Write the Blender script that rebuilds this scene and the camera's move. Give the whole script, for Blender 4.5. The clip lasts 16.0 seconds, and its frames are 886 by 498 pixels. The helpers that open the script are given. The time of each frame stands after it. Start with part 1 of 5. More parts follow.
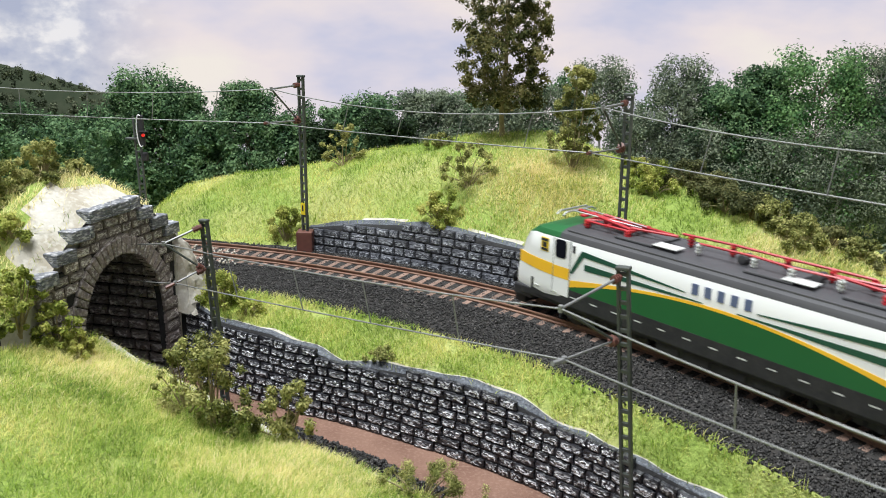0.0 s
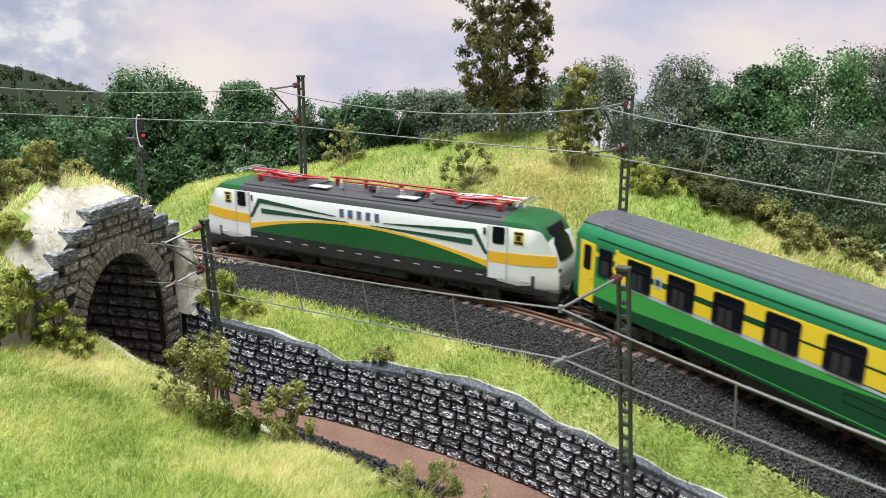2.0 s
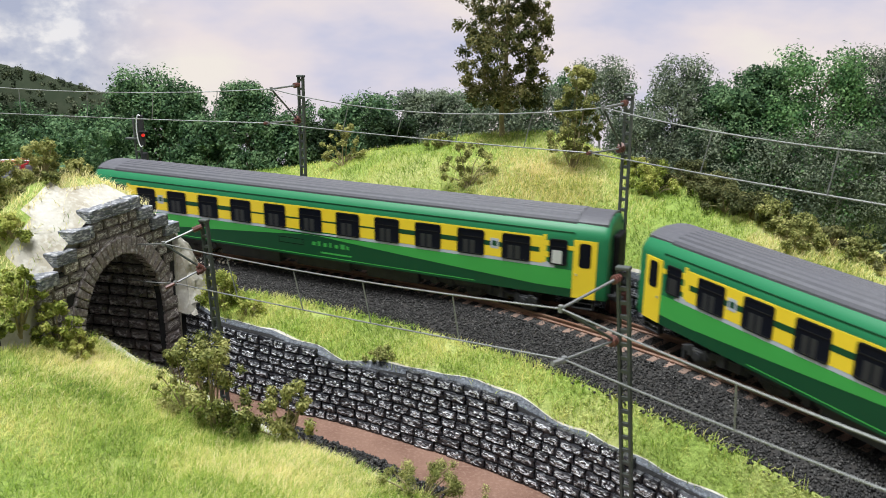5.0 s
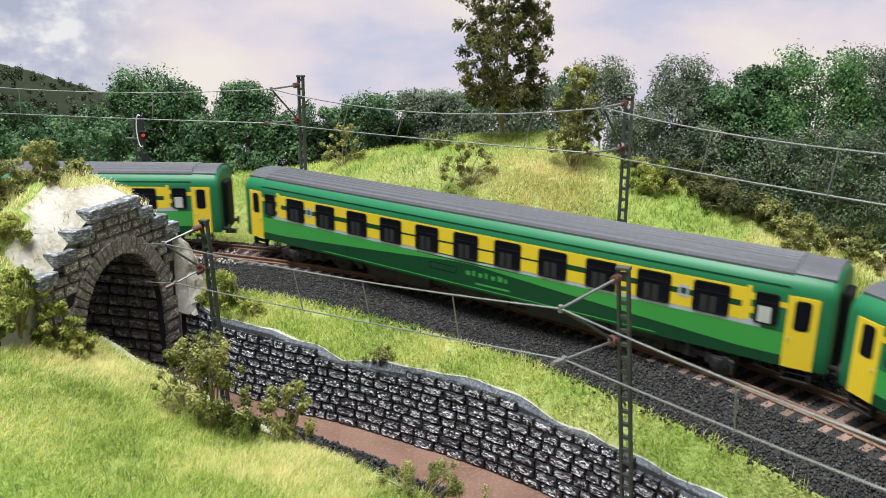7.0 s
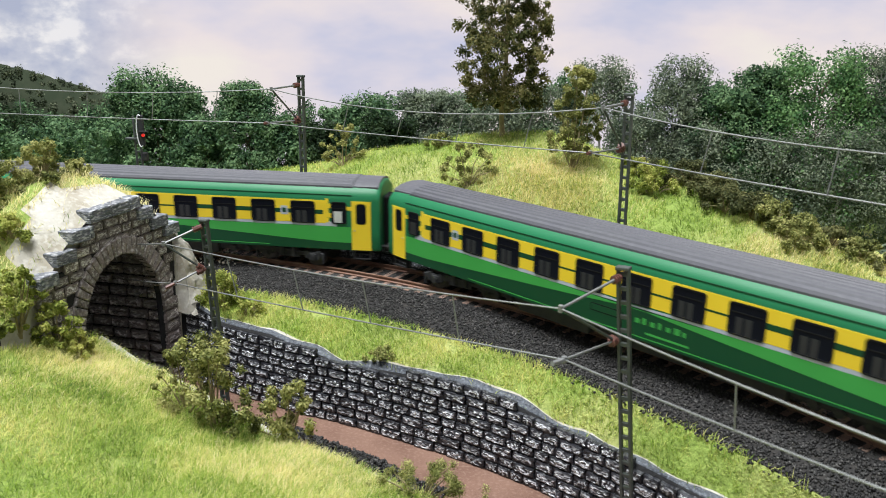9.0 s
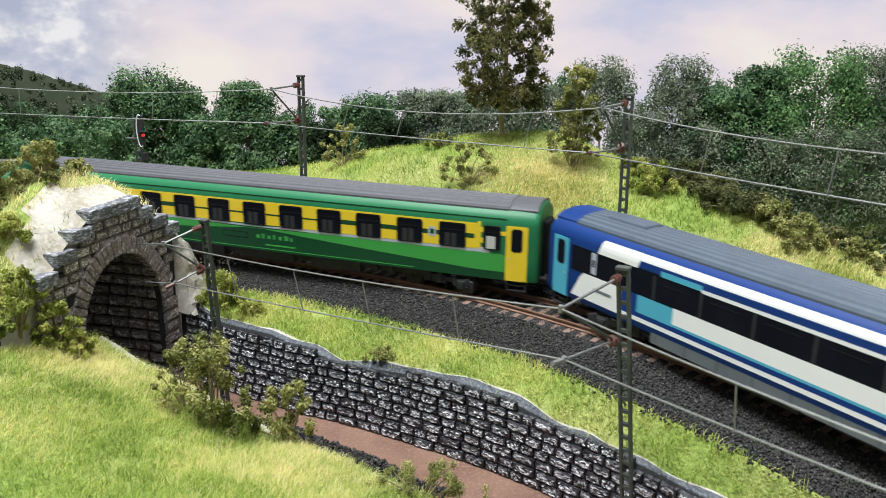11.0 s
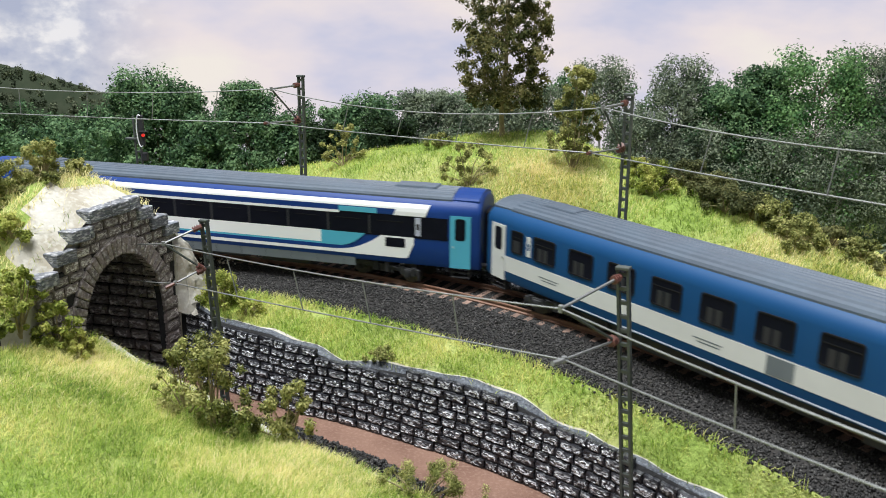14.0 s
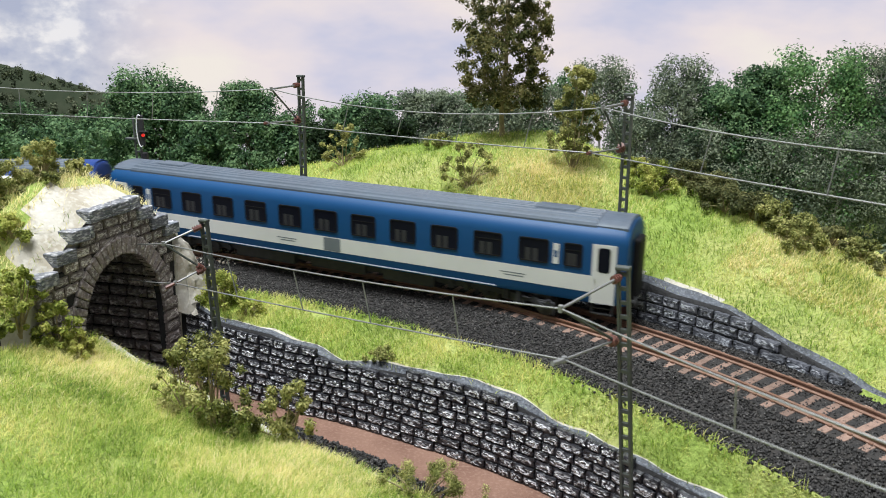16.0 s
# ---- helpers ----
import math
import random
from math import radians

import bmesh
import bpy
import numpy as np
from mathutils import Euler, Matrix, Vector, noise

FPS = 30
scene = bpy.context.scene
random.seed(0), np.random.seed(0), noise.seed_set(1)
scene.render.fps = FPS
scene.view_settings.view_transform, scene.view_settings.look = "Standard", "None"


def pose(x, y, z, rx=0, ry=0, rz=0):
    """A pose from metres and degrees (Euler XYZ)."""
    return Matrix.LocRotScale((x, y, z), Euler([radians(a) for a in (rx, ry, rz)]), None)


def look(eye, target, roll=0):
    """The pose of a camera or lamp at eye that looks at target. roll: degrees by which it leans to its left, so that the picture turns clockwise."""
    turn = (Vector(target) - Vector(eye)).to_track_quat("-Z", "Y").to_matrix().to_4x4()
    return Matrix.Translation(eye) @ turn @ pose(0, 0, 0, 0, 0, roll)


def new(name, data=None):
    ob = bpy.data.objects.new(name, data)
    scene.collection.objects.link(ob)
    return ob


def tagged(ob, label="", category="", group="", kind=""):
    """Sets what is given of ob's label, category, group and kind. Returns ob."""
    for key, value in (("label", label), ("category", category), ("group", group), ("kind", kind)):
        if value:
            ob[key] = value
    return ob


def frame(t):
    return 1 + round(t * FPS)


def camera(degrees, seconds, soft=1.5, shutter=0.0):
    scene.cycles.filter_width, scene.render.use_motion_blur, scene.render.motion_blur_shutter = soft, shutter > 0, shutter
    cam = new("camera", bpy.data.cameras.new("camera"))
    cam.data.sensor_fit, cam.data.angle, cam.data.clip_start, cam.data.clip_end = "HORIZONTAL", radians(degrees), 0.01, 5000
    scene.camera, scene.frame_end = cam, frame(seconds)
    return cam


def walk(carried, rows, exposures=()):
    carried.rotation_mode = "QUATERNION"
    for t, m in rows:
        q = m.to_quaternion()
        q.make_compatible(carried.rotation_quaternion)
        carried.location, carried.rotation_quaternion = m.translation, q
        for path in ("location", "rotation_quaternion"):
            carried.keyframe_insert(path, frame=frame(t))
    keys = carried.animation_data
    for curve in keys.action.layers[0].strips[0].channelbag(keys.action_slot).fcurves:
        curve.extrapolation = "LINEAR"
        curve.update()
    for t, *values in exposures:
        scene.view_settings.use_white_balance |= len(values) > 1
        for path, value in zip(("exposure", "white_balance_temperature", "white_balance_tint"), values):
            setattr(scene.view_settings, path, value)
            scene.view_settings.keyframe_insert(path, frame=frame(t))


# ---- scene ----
MM = 0.001


def mm(x, y, z, rx=0, ry=0, rz=0):
    """A pose from millimetres and degrees."""
    return pose(x * MM, y * MM, z * MM, rx, ry, rz)


# The camera stands on a tripod before the model railway.
cam = camera(59.64, 16.0, soft=0.6, shutter=0.45)
cam.data.dof.use_dof, cam.data.dof.focus_distance, cam.data.dof.aperture_fstop = True, 0.45, 38.0
EYE = look((0, 0, 0.12372), (0, 1, 0.12372 - 0.29290), 0.5)
walk(cam, [(0, EYE), (16, EYE)], exposures=[(0, 0.0), (16, 0.0)])

# Room light: an even bright room and one large soft ceiling light.
world = bpy.data.worlds.new("room_light")
scene.world = world
world.use_nodes = True
world.node_tree.nodes["Background"].inputs[0].default_value = (0.97, 0.98, 1.0, 1)
world.node_tree.nodes["Background"].inputs[1].default_value = 0.33
lamp_data = bpy.data.lights.new("ceiling_light", "AREA")
lamp_data.shape, lamp_data.size, lamp_data.size_y, lamp_data.energy = "RECTANGLE", 0.9, 0.7, 56.5
lamp_data.color = (0.955, 0.99, 1.0)
lamp = new("ceiling_light", lamp_data)
lamp.matrix_world = look((-0.30, 0.12, 1.50), (-0.08, 0.33, 0.0))

# ---------------------------------------------------------------- materials


def material(name, base, rough=0.6, metal=0.0, second=None, scale=200.0, amount=0.5, bump=0.0, bump_scale=800.0,
             third=None, fine=1500.0, fine_amount=0.25, island=0.0, obj=0.0, coat=0.0, detail=4.0, shift=0.0, stretch=1.0, spec=0.5, brush=None):
    """A procedural surface: base colour, a second colour in patches, fine grain, relief and piece-to-piece variation."""
    m = bpy.data.materials.new(name)
    m.use_nodes = True
    nt = m.node_tree
    n, l = nt.nodes, nt.links
    b = n["Principled BSDF"]
    b.inputs["Roughness"].default_value, b.inputs["Metallic"].default_value = rough, metal
    b.inputs["Specular IOR Level"].default_value = spec
    b.inputs["Coat Weight"].default_value = coat
    tc = n.new("ShaderNodeTexCoord").outputs["Object"]
    if shift:
        # each piece takes its grain from another place
        mp = n.new("ShaderNodeVectorMath")
        mp.operation = "MULTIPLY_ADD"
        mp.inputs[1].default_value = (1, 1, stretch)
        off = n.new("ShaderNodeMath")
        off.operation = "MULTIPLY"
        off.inputs[1].default_value = shift
        l.new(n.new("ShaderNodeObjectInfo").outputs["Random"], off.inputs[0])
        l.new(tc, mp.inputs[0])
        l.new(off.outputs[0], mp.inputs[2])
        tc = mp.outputs[0]
    color = n.new("ShaderNodeRGB").outputs[0]
    color.default_value = (*base, 1)

    def tex(sc):
        t = n.new("ShaderNodeTexNoise")
        t.inputs["Scale"].default_value, t.inputs["Detail"].default_value = sc, detail
        l.new(tc, t.inputs["Vector"])
        return t.outputs["Fac"]

    def mix(fac, a, other, lo=0.4, hi=0.62, top=1.0):
        r = n.new("ShaderNodeMapRange")
        r.inputs["From Min"].default_value, r.inputs["From Max"].default_value, r.inputs["To Max"].default_value = lo, hi, top
        l.new(fac, r.inputs["Value"])
        x = n.new("ShaderNodeMix")
        x.data_type = "RGBA"
        l.new(r.outputs[0], x.inputs["Factor"])
        l.new(a, x.inputs["A"])
        x.inputs["B"].default_value = (*other, 1)
        return x.outputs["Result"]
    if second:
        color = mix(tex(scale), color, second, top=amount)
    if third:
        color = mix(tex(fine), color, third, 0.5, 0.66, fine_amount)
    if brush:
        # paint dragged over the stones' raised faces: colour, depths where it begins and is full, share
        paint, begin, full, share_ = brush
        sp = n.new("ShaderNodeSeparateXYZ")
        l.new(n.new("ShaderNodeTexCoord").outputs["Object"], sp.inputs[0])
        hi = n.new("ShaderNodeMapRange")
        hi.inputs["From Min"].default_value, hi.inputs["From Max"].default_value = begin * MM, full * MM
        l.new(sp.outputs["Y"], hi.inputs["Value"])
        gr = n.new("ShaderNodeMapRange")
        gr.inputs["From Min"].default_value, gr.inputs["From Max"].default_value = 0.42, 0.57
        l.new(tex(fine), gr.inputs["Value"])
        both = n.new("ShaderNodeMath")
        both.operation = "MULTIPLY"
        l.new(hi.outputs[0], both.inputs[0])
        l.new(gr.outputs[0], both.inputs[1])
        color = mix(both.outputs[0], color, paint, 0.0, 1.0, share_)
    for kind, weight in (("island", island), ("obj", obj)):
        if weight:
            hsv = n.new("ShaderNodeHueSaturation")
            r = n.new("ShaderNodeMapRange")
            r.inputs["To Min"].default_value, r.inputs["To Max"].default_value = 1 - weight, 1 + weight
            src = n.new("ShaderNodeNewGeometry").outputs["Random Per Island"] if kind == "island" else n.new("ShaderNodeObjectInfo").outputs["Random"]
            l.new(src, r.inputs["Value"])
            l.new(r.outputs[0], hsv.inputs["Value"])
            l.new(color, hsv.inputs["Color"])
            color = hsv.outputs[0]
    l.new(color, b.inputs["Base Color"])
    if bump:
        bp = n.new("ShaderNodeBump")
        bp.inputs["Strength"].default_value, bp.inputs["Distance"].default_value = bump, 0.001
        l.new(tex(bump_scale), bp.inputs["Height"])
        l.new(bp.outputs[0], b.inputs["Normal"])
    return m


M = dict(
    # near-black: joints between stones, and the tunnel bore's shade as colour
    joint=material("dark_joint_and_bore_shade", (0.014, 0.014, 0.016), 0.8, second=(0.028, 0.028, 0.03), scale=300, bump=0.5),
    turf=material("turf", (0.22, 0.30, 0.06), 0.9, second=(0.38, 0.38, 0.14), scale=22, amount=0.8, third=(0.09, 0.14, 0.02), fine=600, fine_amount=0.6, bump=0.8, bump_scale=900),
    plaster=material("plaster", (0.47, 0.445, 0.40), 0.85, second=(0.30, 0.26, 0.19), scale=60, amount=0.7, third=(0.60, 0.58, 0.54), fine=500, fine_amount=0.5, bump=0.7, bump_scale=300),
    bed=material("brown_bed", (0.19, 0.105, 0.075), 0.85, second=(0.13, 0.065, 0.045), scale=50, amount=0.8, third=(0.27, 0.17, 0.13), fine=700, fine_amount=0.5, bump=0.4, bump_scale=1200),
    ballast_base=material("ballast_base", (0.022, 0.021, 0.021), 0.9, second=(0.04, 0.034, 0.03), scale=300, bump=1.0, bump_scale=900),
    rock_edge=material("painted_edge", (0.07, 0.08, 0.10), 0.5, second=(0.035, 0.04, 0.052), scale=90, amount=0.8, third=(0.26, 0.29, 0.34), fine=900, fine_amount=0.35, bump=1.0, bump_scale=700),
)

# ---------------------------------------------------------------- mesh helpers (millimetres)


def part(name, bm, mats, parent=None, label="", smooth=False):
    """Links a bmesh, drawn in millimetres, as one mesh object under a thing or a part."""
    me = bpy.data.meshes.new(name)
    bmesh.ops.scale(bm, vec=(MM, MM, MM), verts=bm.verts)
    bmesh.ops.recalc_face_normals(bm, faces=bm.faces)
    if smooth:
        for f in bm.faces:
            f.smooth = True
        for e in bm.edges:
            if len(e.link_faces) == 2 and e.calc_face_angle(0) > 0.6:
                e.smooth = False
    bm.to_mesh(me)
    bm.free()
    for m in mats if isinstance(mats, (list, tuple)) else (mats,):
        me.materials.append(m)
    ob = new(name, me)
    ob.parent = parent
    return tagged(ob, label)


def share(name, source, m, parent, label=""):
    """One more object on the mesh of source."""
    ob = new(name, source.data)
    ob.parent = parent
    ob.matrix_basis = m
    return tagged(ob, label)


def root(name, label, category, group="", m=None):
    ob = new(name)
    if m is not None:
        ob.matrix_basis = m
    return tagged(ob, label, category, group)


def box(bm, x0, x1, y0, y1, z0, z1, bevel=0.0, mat=0):
    r = bmesh.ops.create_cube(bm, size=1)
    vs = r["verts"]
    for v in vs:
        v.co = Vector(((x0 + x1) / 2 + v.co.x * (x1 - x0), (y0 + y1) / 2 + v.co.y * (y1 - y0), (z0 + z1) / 2 + v.co.z * (z1 - z0)))
    fs = {f for v in vs for f in v.link_faces}
    for f in fs:
        f.material_index = mat
    if bevel:
        es = list({e for v in vs for e in v.link_edges})
        r = bmesh.ops.bevel(bm, geom=es, offset=bevel, segments=2, affect="EDGES", profile=0.5)
        for f in r["faces"]:
            f.material_index = mat
    return bm


def tube(bm, pts, r, n=6, r_end=None):
    """A round bar through points, tapering to r_end."""
    pts = [Vector(p) for p in pts]
    rings = []
    for i, p in enumerate(pts):
        d = (pts[min(i + 1, len(pts) - 1)] - pts[max(i - 1, 0)]).normalized()
        a = d.orthogonal().normalized()
        b = d.cross(a)
        k = r if r_end is None else r + (r_end - r) * i / (len(pts) - 1)
        rings.append([bm.verts.new(p + (a * math.cos(2 * math.pi * j / n) + b * math.sin(2 * math.pi * j / n)) * k) for j in range(n)])
    # keep the rings from twisting
    for i in range(1, len(rings)):
        k = min(range(n), key=lambda s: (rings[i][s].co - pts[i] - rings[i - 1][0].co + pts[i - 1]).length)
        rings[i] = rings[i][k:] + rings[i][:k]
    for a, b in zip(rings, rings[1:]):
        for j in range(n):
            try:
                bm.faces.new((a[j], a[(j + 1) % n], b[(j + 1) % n], b[j]))
            except ValueError:
                pass
    bm.faces.new(rings[0][::-1])
    bm.faces.new(rings[-1])
    return bm


def loft(bm, sections, closed=True, caps=True, mat=0):
    rows = [[bm.verts.new(p) for p in s] for s in sections]
    n = len(rows[0])
    fs = []
    for a, b in zip(rows, rows[1:]):
        for j in range(n if closed else n - 1):
            f = bm.faces.new((a[j], a[(j + 1) % n], b[(j + 1) % n], b[j]))
            f.material_index = mat
            fs.append(f)
    if caps and closed:
        for r in (rows[0], rows[-1]):
            f = bm.faces.new(r)
            f.material_index = mat
            fs.append(f)
    return fs


def raw_mesh(name, verts, faces_flat, sides, mat, parent=None, smooth=False):
    """A mesh from numpy arrays in millimetres: all faces have the same number of sides."""
    me = bpy.data.meshes.new(name)
    verts = np.asarray(verts, dtype=np.float32) * MM
    faces = np.asarray(faces_flat, dtype=np.int32).ravel()
    nf = len(faces) // sides
    me.vertices.add(len(verts))
    me.vertices.foreach_set("co", verts.ravel())
    me.loops.add(len(faces))
    me.loops.foreach_set("vertex_index", faces)
    me.polygons.add(nf)
    me.polygons.foreach_set("loop_start", np.arange(nf, dtype=np.int32) * sides)
    me.polygons.foreach_set("loop_total", np.full(nf, sides, dtype=np.int32))
    if smooth:
        me.polygons.foreach_set("use_smooth", np.ones(nf, dtype=bool))
    me.update(calc_edges=True)
    me.materials.append(mat)
    ob = new(name, me)
    ob.parent = parent
    return ob


# ---------------------------------------------------------------- the plan: an arc of track round one centre
CX, CY, RT = -247.8, -25.4, 462.2          # centre and radius of the upper track
ARC_A, ARC_B = math.radians(-4), math.radians(74)  # beyond these the track runs straight


def ring(r, phi, z=0.0):
    a = math.radians(phi)
    return Vector((CX + r * math.sin(a), CY + r * math.cos(a), z))


def track_at(s, off=0.0, z=0.0):
    """The point at s along the track's centre line (s = angle times radius), off to the outside."""
    a = s / RT
    c = min(max(a, ARC_A), ARC_B)
    p = Vector((CX + (RT + off) * math.sin(c), CY + (RT + off) * math.cos(c), z))
    return p + Vector((math.cos(c), -math.sin(c), 0)) * (a - c) * RT


def curve_of(pairs):
    xs, ys = [p[0] for p in pairs], [p[1] for p in pairs]
    return lambda v: float(np.interp(v, xs, ys))


WALL_R = curve_of([(15, 400.5), (17, 400.5), (19, 397.5), (22.5, 393), (27, 391), (31, 394), (36, 397), (40, 401), (44.5, 404.5), (48, 407), (60, 415), (80, 425)])
WALL_TOP = curve_of([(15, -9), (18.2, -10), (20.7, -15.4), (25.2, -15.2), (28.2, -18.7), (30.7, -22.4), (34.9, -20), (38.8, -16.8), (42.6, -18.3), (46.1, -22.4), (49.4, -23), (52.5, -24), (62, -26)])
UPPER_TOP = curve_of([(19.5, -4), (20.3, 9), (20.9, 9.7), (24.3, 14.6), (28.6, 18.1), (31, 18.5), (34.2, 16), (35.8, 15.4), (43.7, 13.1), (45.6, 11), (48.4, 10.9), (51.6, 3.3), (54.2, -0.7), (55.1, -3), (60, -4)])
CREST = curve_of([(-20, -60), (1.5, -60), (4.4, -20), (7, 12.4), (10.9, 21.9), (16.9, 32.8), (20.3, 41.6), (22.8, 46.9), (28.8, 58.8), (32.6, 63.3), (34.4, 61.6), (38, 51), (42.9, 42.4), (45.3, 37.7), (48.8, 30.3), (51.8, 24.1), (70, 10)])
EDGE = curve_of([(15, -2), (15.6, -3.1), (17.9, -8.4), (20.2, -15.4), (23.1, -19.5), (28.9, -28.5), (33.7, -31.9), (37.1, -31.1), (41.4, -29.4), (44.5, -27.6), (60, -22)])
PORTAL = 17.0      # angle of the tunnel portal
BED = -50.0        # level of the lower line


def lump(x, y, size, seed=0.0):
    return noise.noise(Vector((x / size, y / size, seed)))


HILL_R = (0, 200, 285, 318, 334, 352, 378, 402, 412, 424)
HILL_Z = ((17, (37, 30, 14, 22, 37, 47.5, 46.5, 28, 10, -9.5)), (15.2, (39, 34, 22, 36, 46, 53.5, 52, 37, 14, -9.5)), (13.4, (40, 37, 30, 44, 52, 59, 57, 44, 18, -9.5)),
          (9, (40, 37, 32, 43, 47, 52, 50, 38, 16, -9.5)), (1, (36, 34, 28, 26, 24, 22, 18, 12, 4, -9.5)))


def hill_line(phi):
    """The bank over the tunnel, from the inside of the curve to the upper track."""
    keys = [-p for p, _ in HILL_Z]
    return [(r, float(np.interp(-phi, keys, [row[i] for _, row in HILL_Z]))) for i, r in enumerate(HILL_R)]


def hill_zones(phi):
    edge = phi + 0.7 * lump(phi, 1, 1.5)
    bare = 1 if edge > 14.0 else 0
    return (0, 0, 0, 1 if edge > 15.2 else 0, bare, 1 if edge > 14.9 else 0, 1 if edge > 15.4 else 0, 1, 1)


def profile(phi):
    """The ground from the inside to the outside of the curve: stretches of (r, z, r, z, pieces, surface)."""
    wr, wt, ut, cr = WALL_R(phi), WALL_TOP(phi), UPPER_TOP(phi), CREST(phi)
    cap = 5.2 + 2.4 * lump(phi, 0, 2.3, 8)
    rim = max(0.0, 3.0 * lump(phi, 0, 4.0, 6) - 0.2)
    out = []
    if phi >= PORTAL:
        e = EDGE(phi)
        out += [(0, e + 42, 200, e + 37, 10, 0), (200, e + 37, 300, e + 14, 24, 0), (300, e + 14, 344, e + 1.5, 14, 0), (344, e + 1.5, 348, e, 2, 1), (348, e, 350, BED, 3, 4),
                (350, BED, wr + 0.7, BED, 8, 2), (wr + 0.7, BED, wr + 2.9, wt, 6, 5), (wr + 2.9, wt, wr + cap, wt + 1.3, 3, 4), (wr + cap, wt + 1.3, wr + cap + 0.3 + rim, wt + 1.5, 1, 1), (wr + cap + 0.3 + rim, wt + 1.5, 424, -9.5, 8, 0)]
    else:
        out += [(r0, z0, r1, z1, n, zone) for (r0, z0), (r1, z1), n, zone in zip(hill_line(phi), hill_line(phi)[1:], (10, 24, 8, 6, 6, 8, 6, 4, 3), hill_zones(phi))]
    flat = phi > 72 or phi < -8
    if flat:
        ut = cr = -3.0
    out += [(424, -9.5, 447, -2.6, 6, 3), (447, -2.6, 478, -2.6, 6, 3), (478, -2.6, 487, -4.2, 3, 3)]
    out += [(487, -4.2, 489.5, ut, 5, 5 if ut > -3 else 0), (489.5, ut, 492.5 + rim, ut + 1.3, 3, 4 if ut > -3.5 else 0), (492.5 + rim, ut + 1.3, 496, ut + 1.8, 1, 1 if ut > 6 and rim > 0 else 0)]
    mid = ut + 2 + (cr - ut) * 0.62
    out += [(496, ut + 1.8, 525, mid, 12, 0), (525, mid, 560, cr, 14, 0), (560, cr, 590, -3 if flat else cr - 8, 8, 0), (590, -3 if flat else cr - 8, 680, -3 if flat else -110, 6, 0), (680, -3 if flat else -110, 2600, -3 if flat else -110, 4, 0)]
    return out


def ground_point(r, phi, z, zone):
    p = ring(r, phi, z)
    if zone in (0, 1) and r < 1000:
        p.z += 2.2 * lump(p.x, p.y, 38) + 0.9 * lump(p.x, p.y, 13, 3)
    if zone == 3:
        p.z += 0.4 * lump(p.x, p.y, 6, 5)
    return p


def ground_height(r, phi):
    for r0, z0, r1, z1, n, zone in profile(phi):
        if r0 <= r <= r1:
            z = z0 + (z1 - z0) * (r - r0) / max(r1 - r0, 1e-6)
            return ground_point(r, phi, z, zone).z, zone
    return -60, 0


def build_ground():
    bm = bmesh.new()
    angles = [-75 + 3 * i for i in range(20)] + [-15 + 0.8 * i for i in range(40)] + [16.99] + [17.0 + 0.55 * i for i in range(96)] + [70 + 3 * i for i in range(19)] + [128 + 6 * i for i in range(27)]
    rows, zones = [], None
    for phi in angles:
        row, zn = [], []
        for r0, z0, r1, z1, n, zone in profile(phi):
            for i in range(n):
                k = i / n
                row.append(bm.verts.new(ground_point(r0 + (r1 - r0) * k, phi, z0 + (z1 - z0) * k, zone)))
                zn.append(zone)
        rows.append((phi, row, zn))
    for (pa, a, za), (pb, b, zb) in zip(rows, rows[1:]):
        if len(a) != len(b):
            continue
        for i in range(len(a) - 1):
            f = bm.faces.new((a[i], b[i], b[i + 1], a[i + 1]))
            f.material_index, f.smooth = zb[i], True
    return tagged(part("ground", bm, [M["turf"], M["plaster"], M["bed"], M["ballast_base"], M["rock_edge"], M["joint"]]), "hilly model landscape with grass, ballast and plaster edges", "ground", kind="structure")


ground = build_ground()

# ---------------------------------------------------------------- the upper track
M.update(
    rail=material("rusty_rail", (0.16, 0.08, 0.052), 0.6, 0.1, second=(0.24, 0.15, 0.11), scale=120, third=(0.07, 0.04, 0.03), fine=600),
    sleeper=material("sleeper", (0.215, 0.14, 0.11), 0.8, second=(0.14, 0.09, 0.07), scale=300, third=(0.36, 0.26, 0.21), fine=1500, obj=0.25, bump=0.4, bump_scale=1500),
    stone=material("ballast_stone", (0.019, 0.018, 0.018), 0.55, second=(0.009, 0.009, 0.009), scale=400, island=0.9, third=(0.20, 0.19, 0.18), fine=900, fine_amount=0.36, spec=0.35),
)
S0, S1 = -780.0, 1950.0


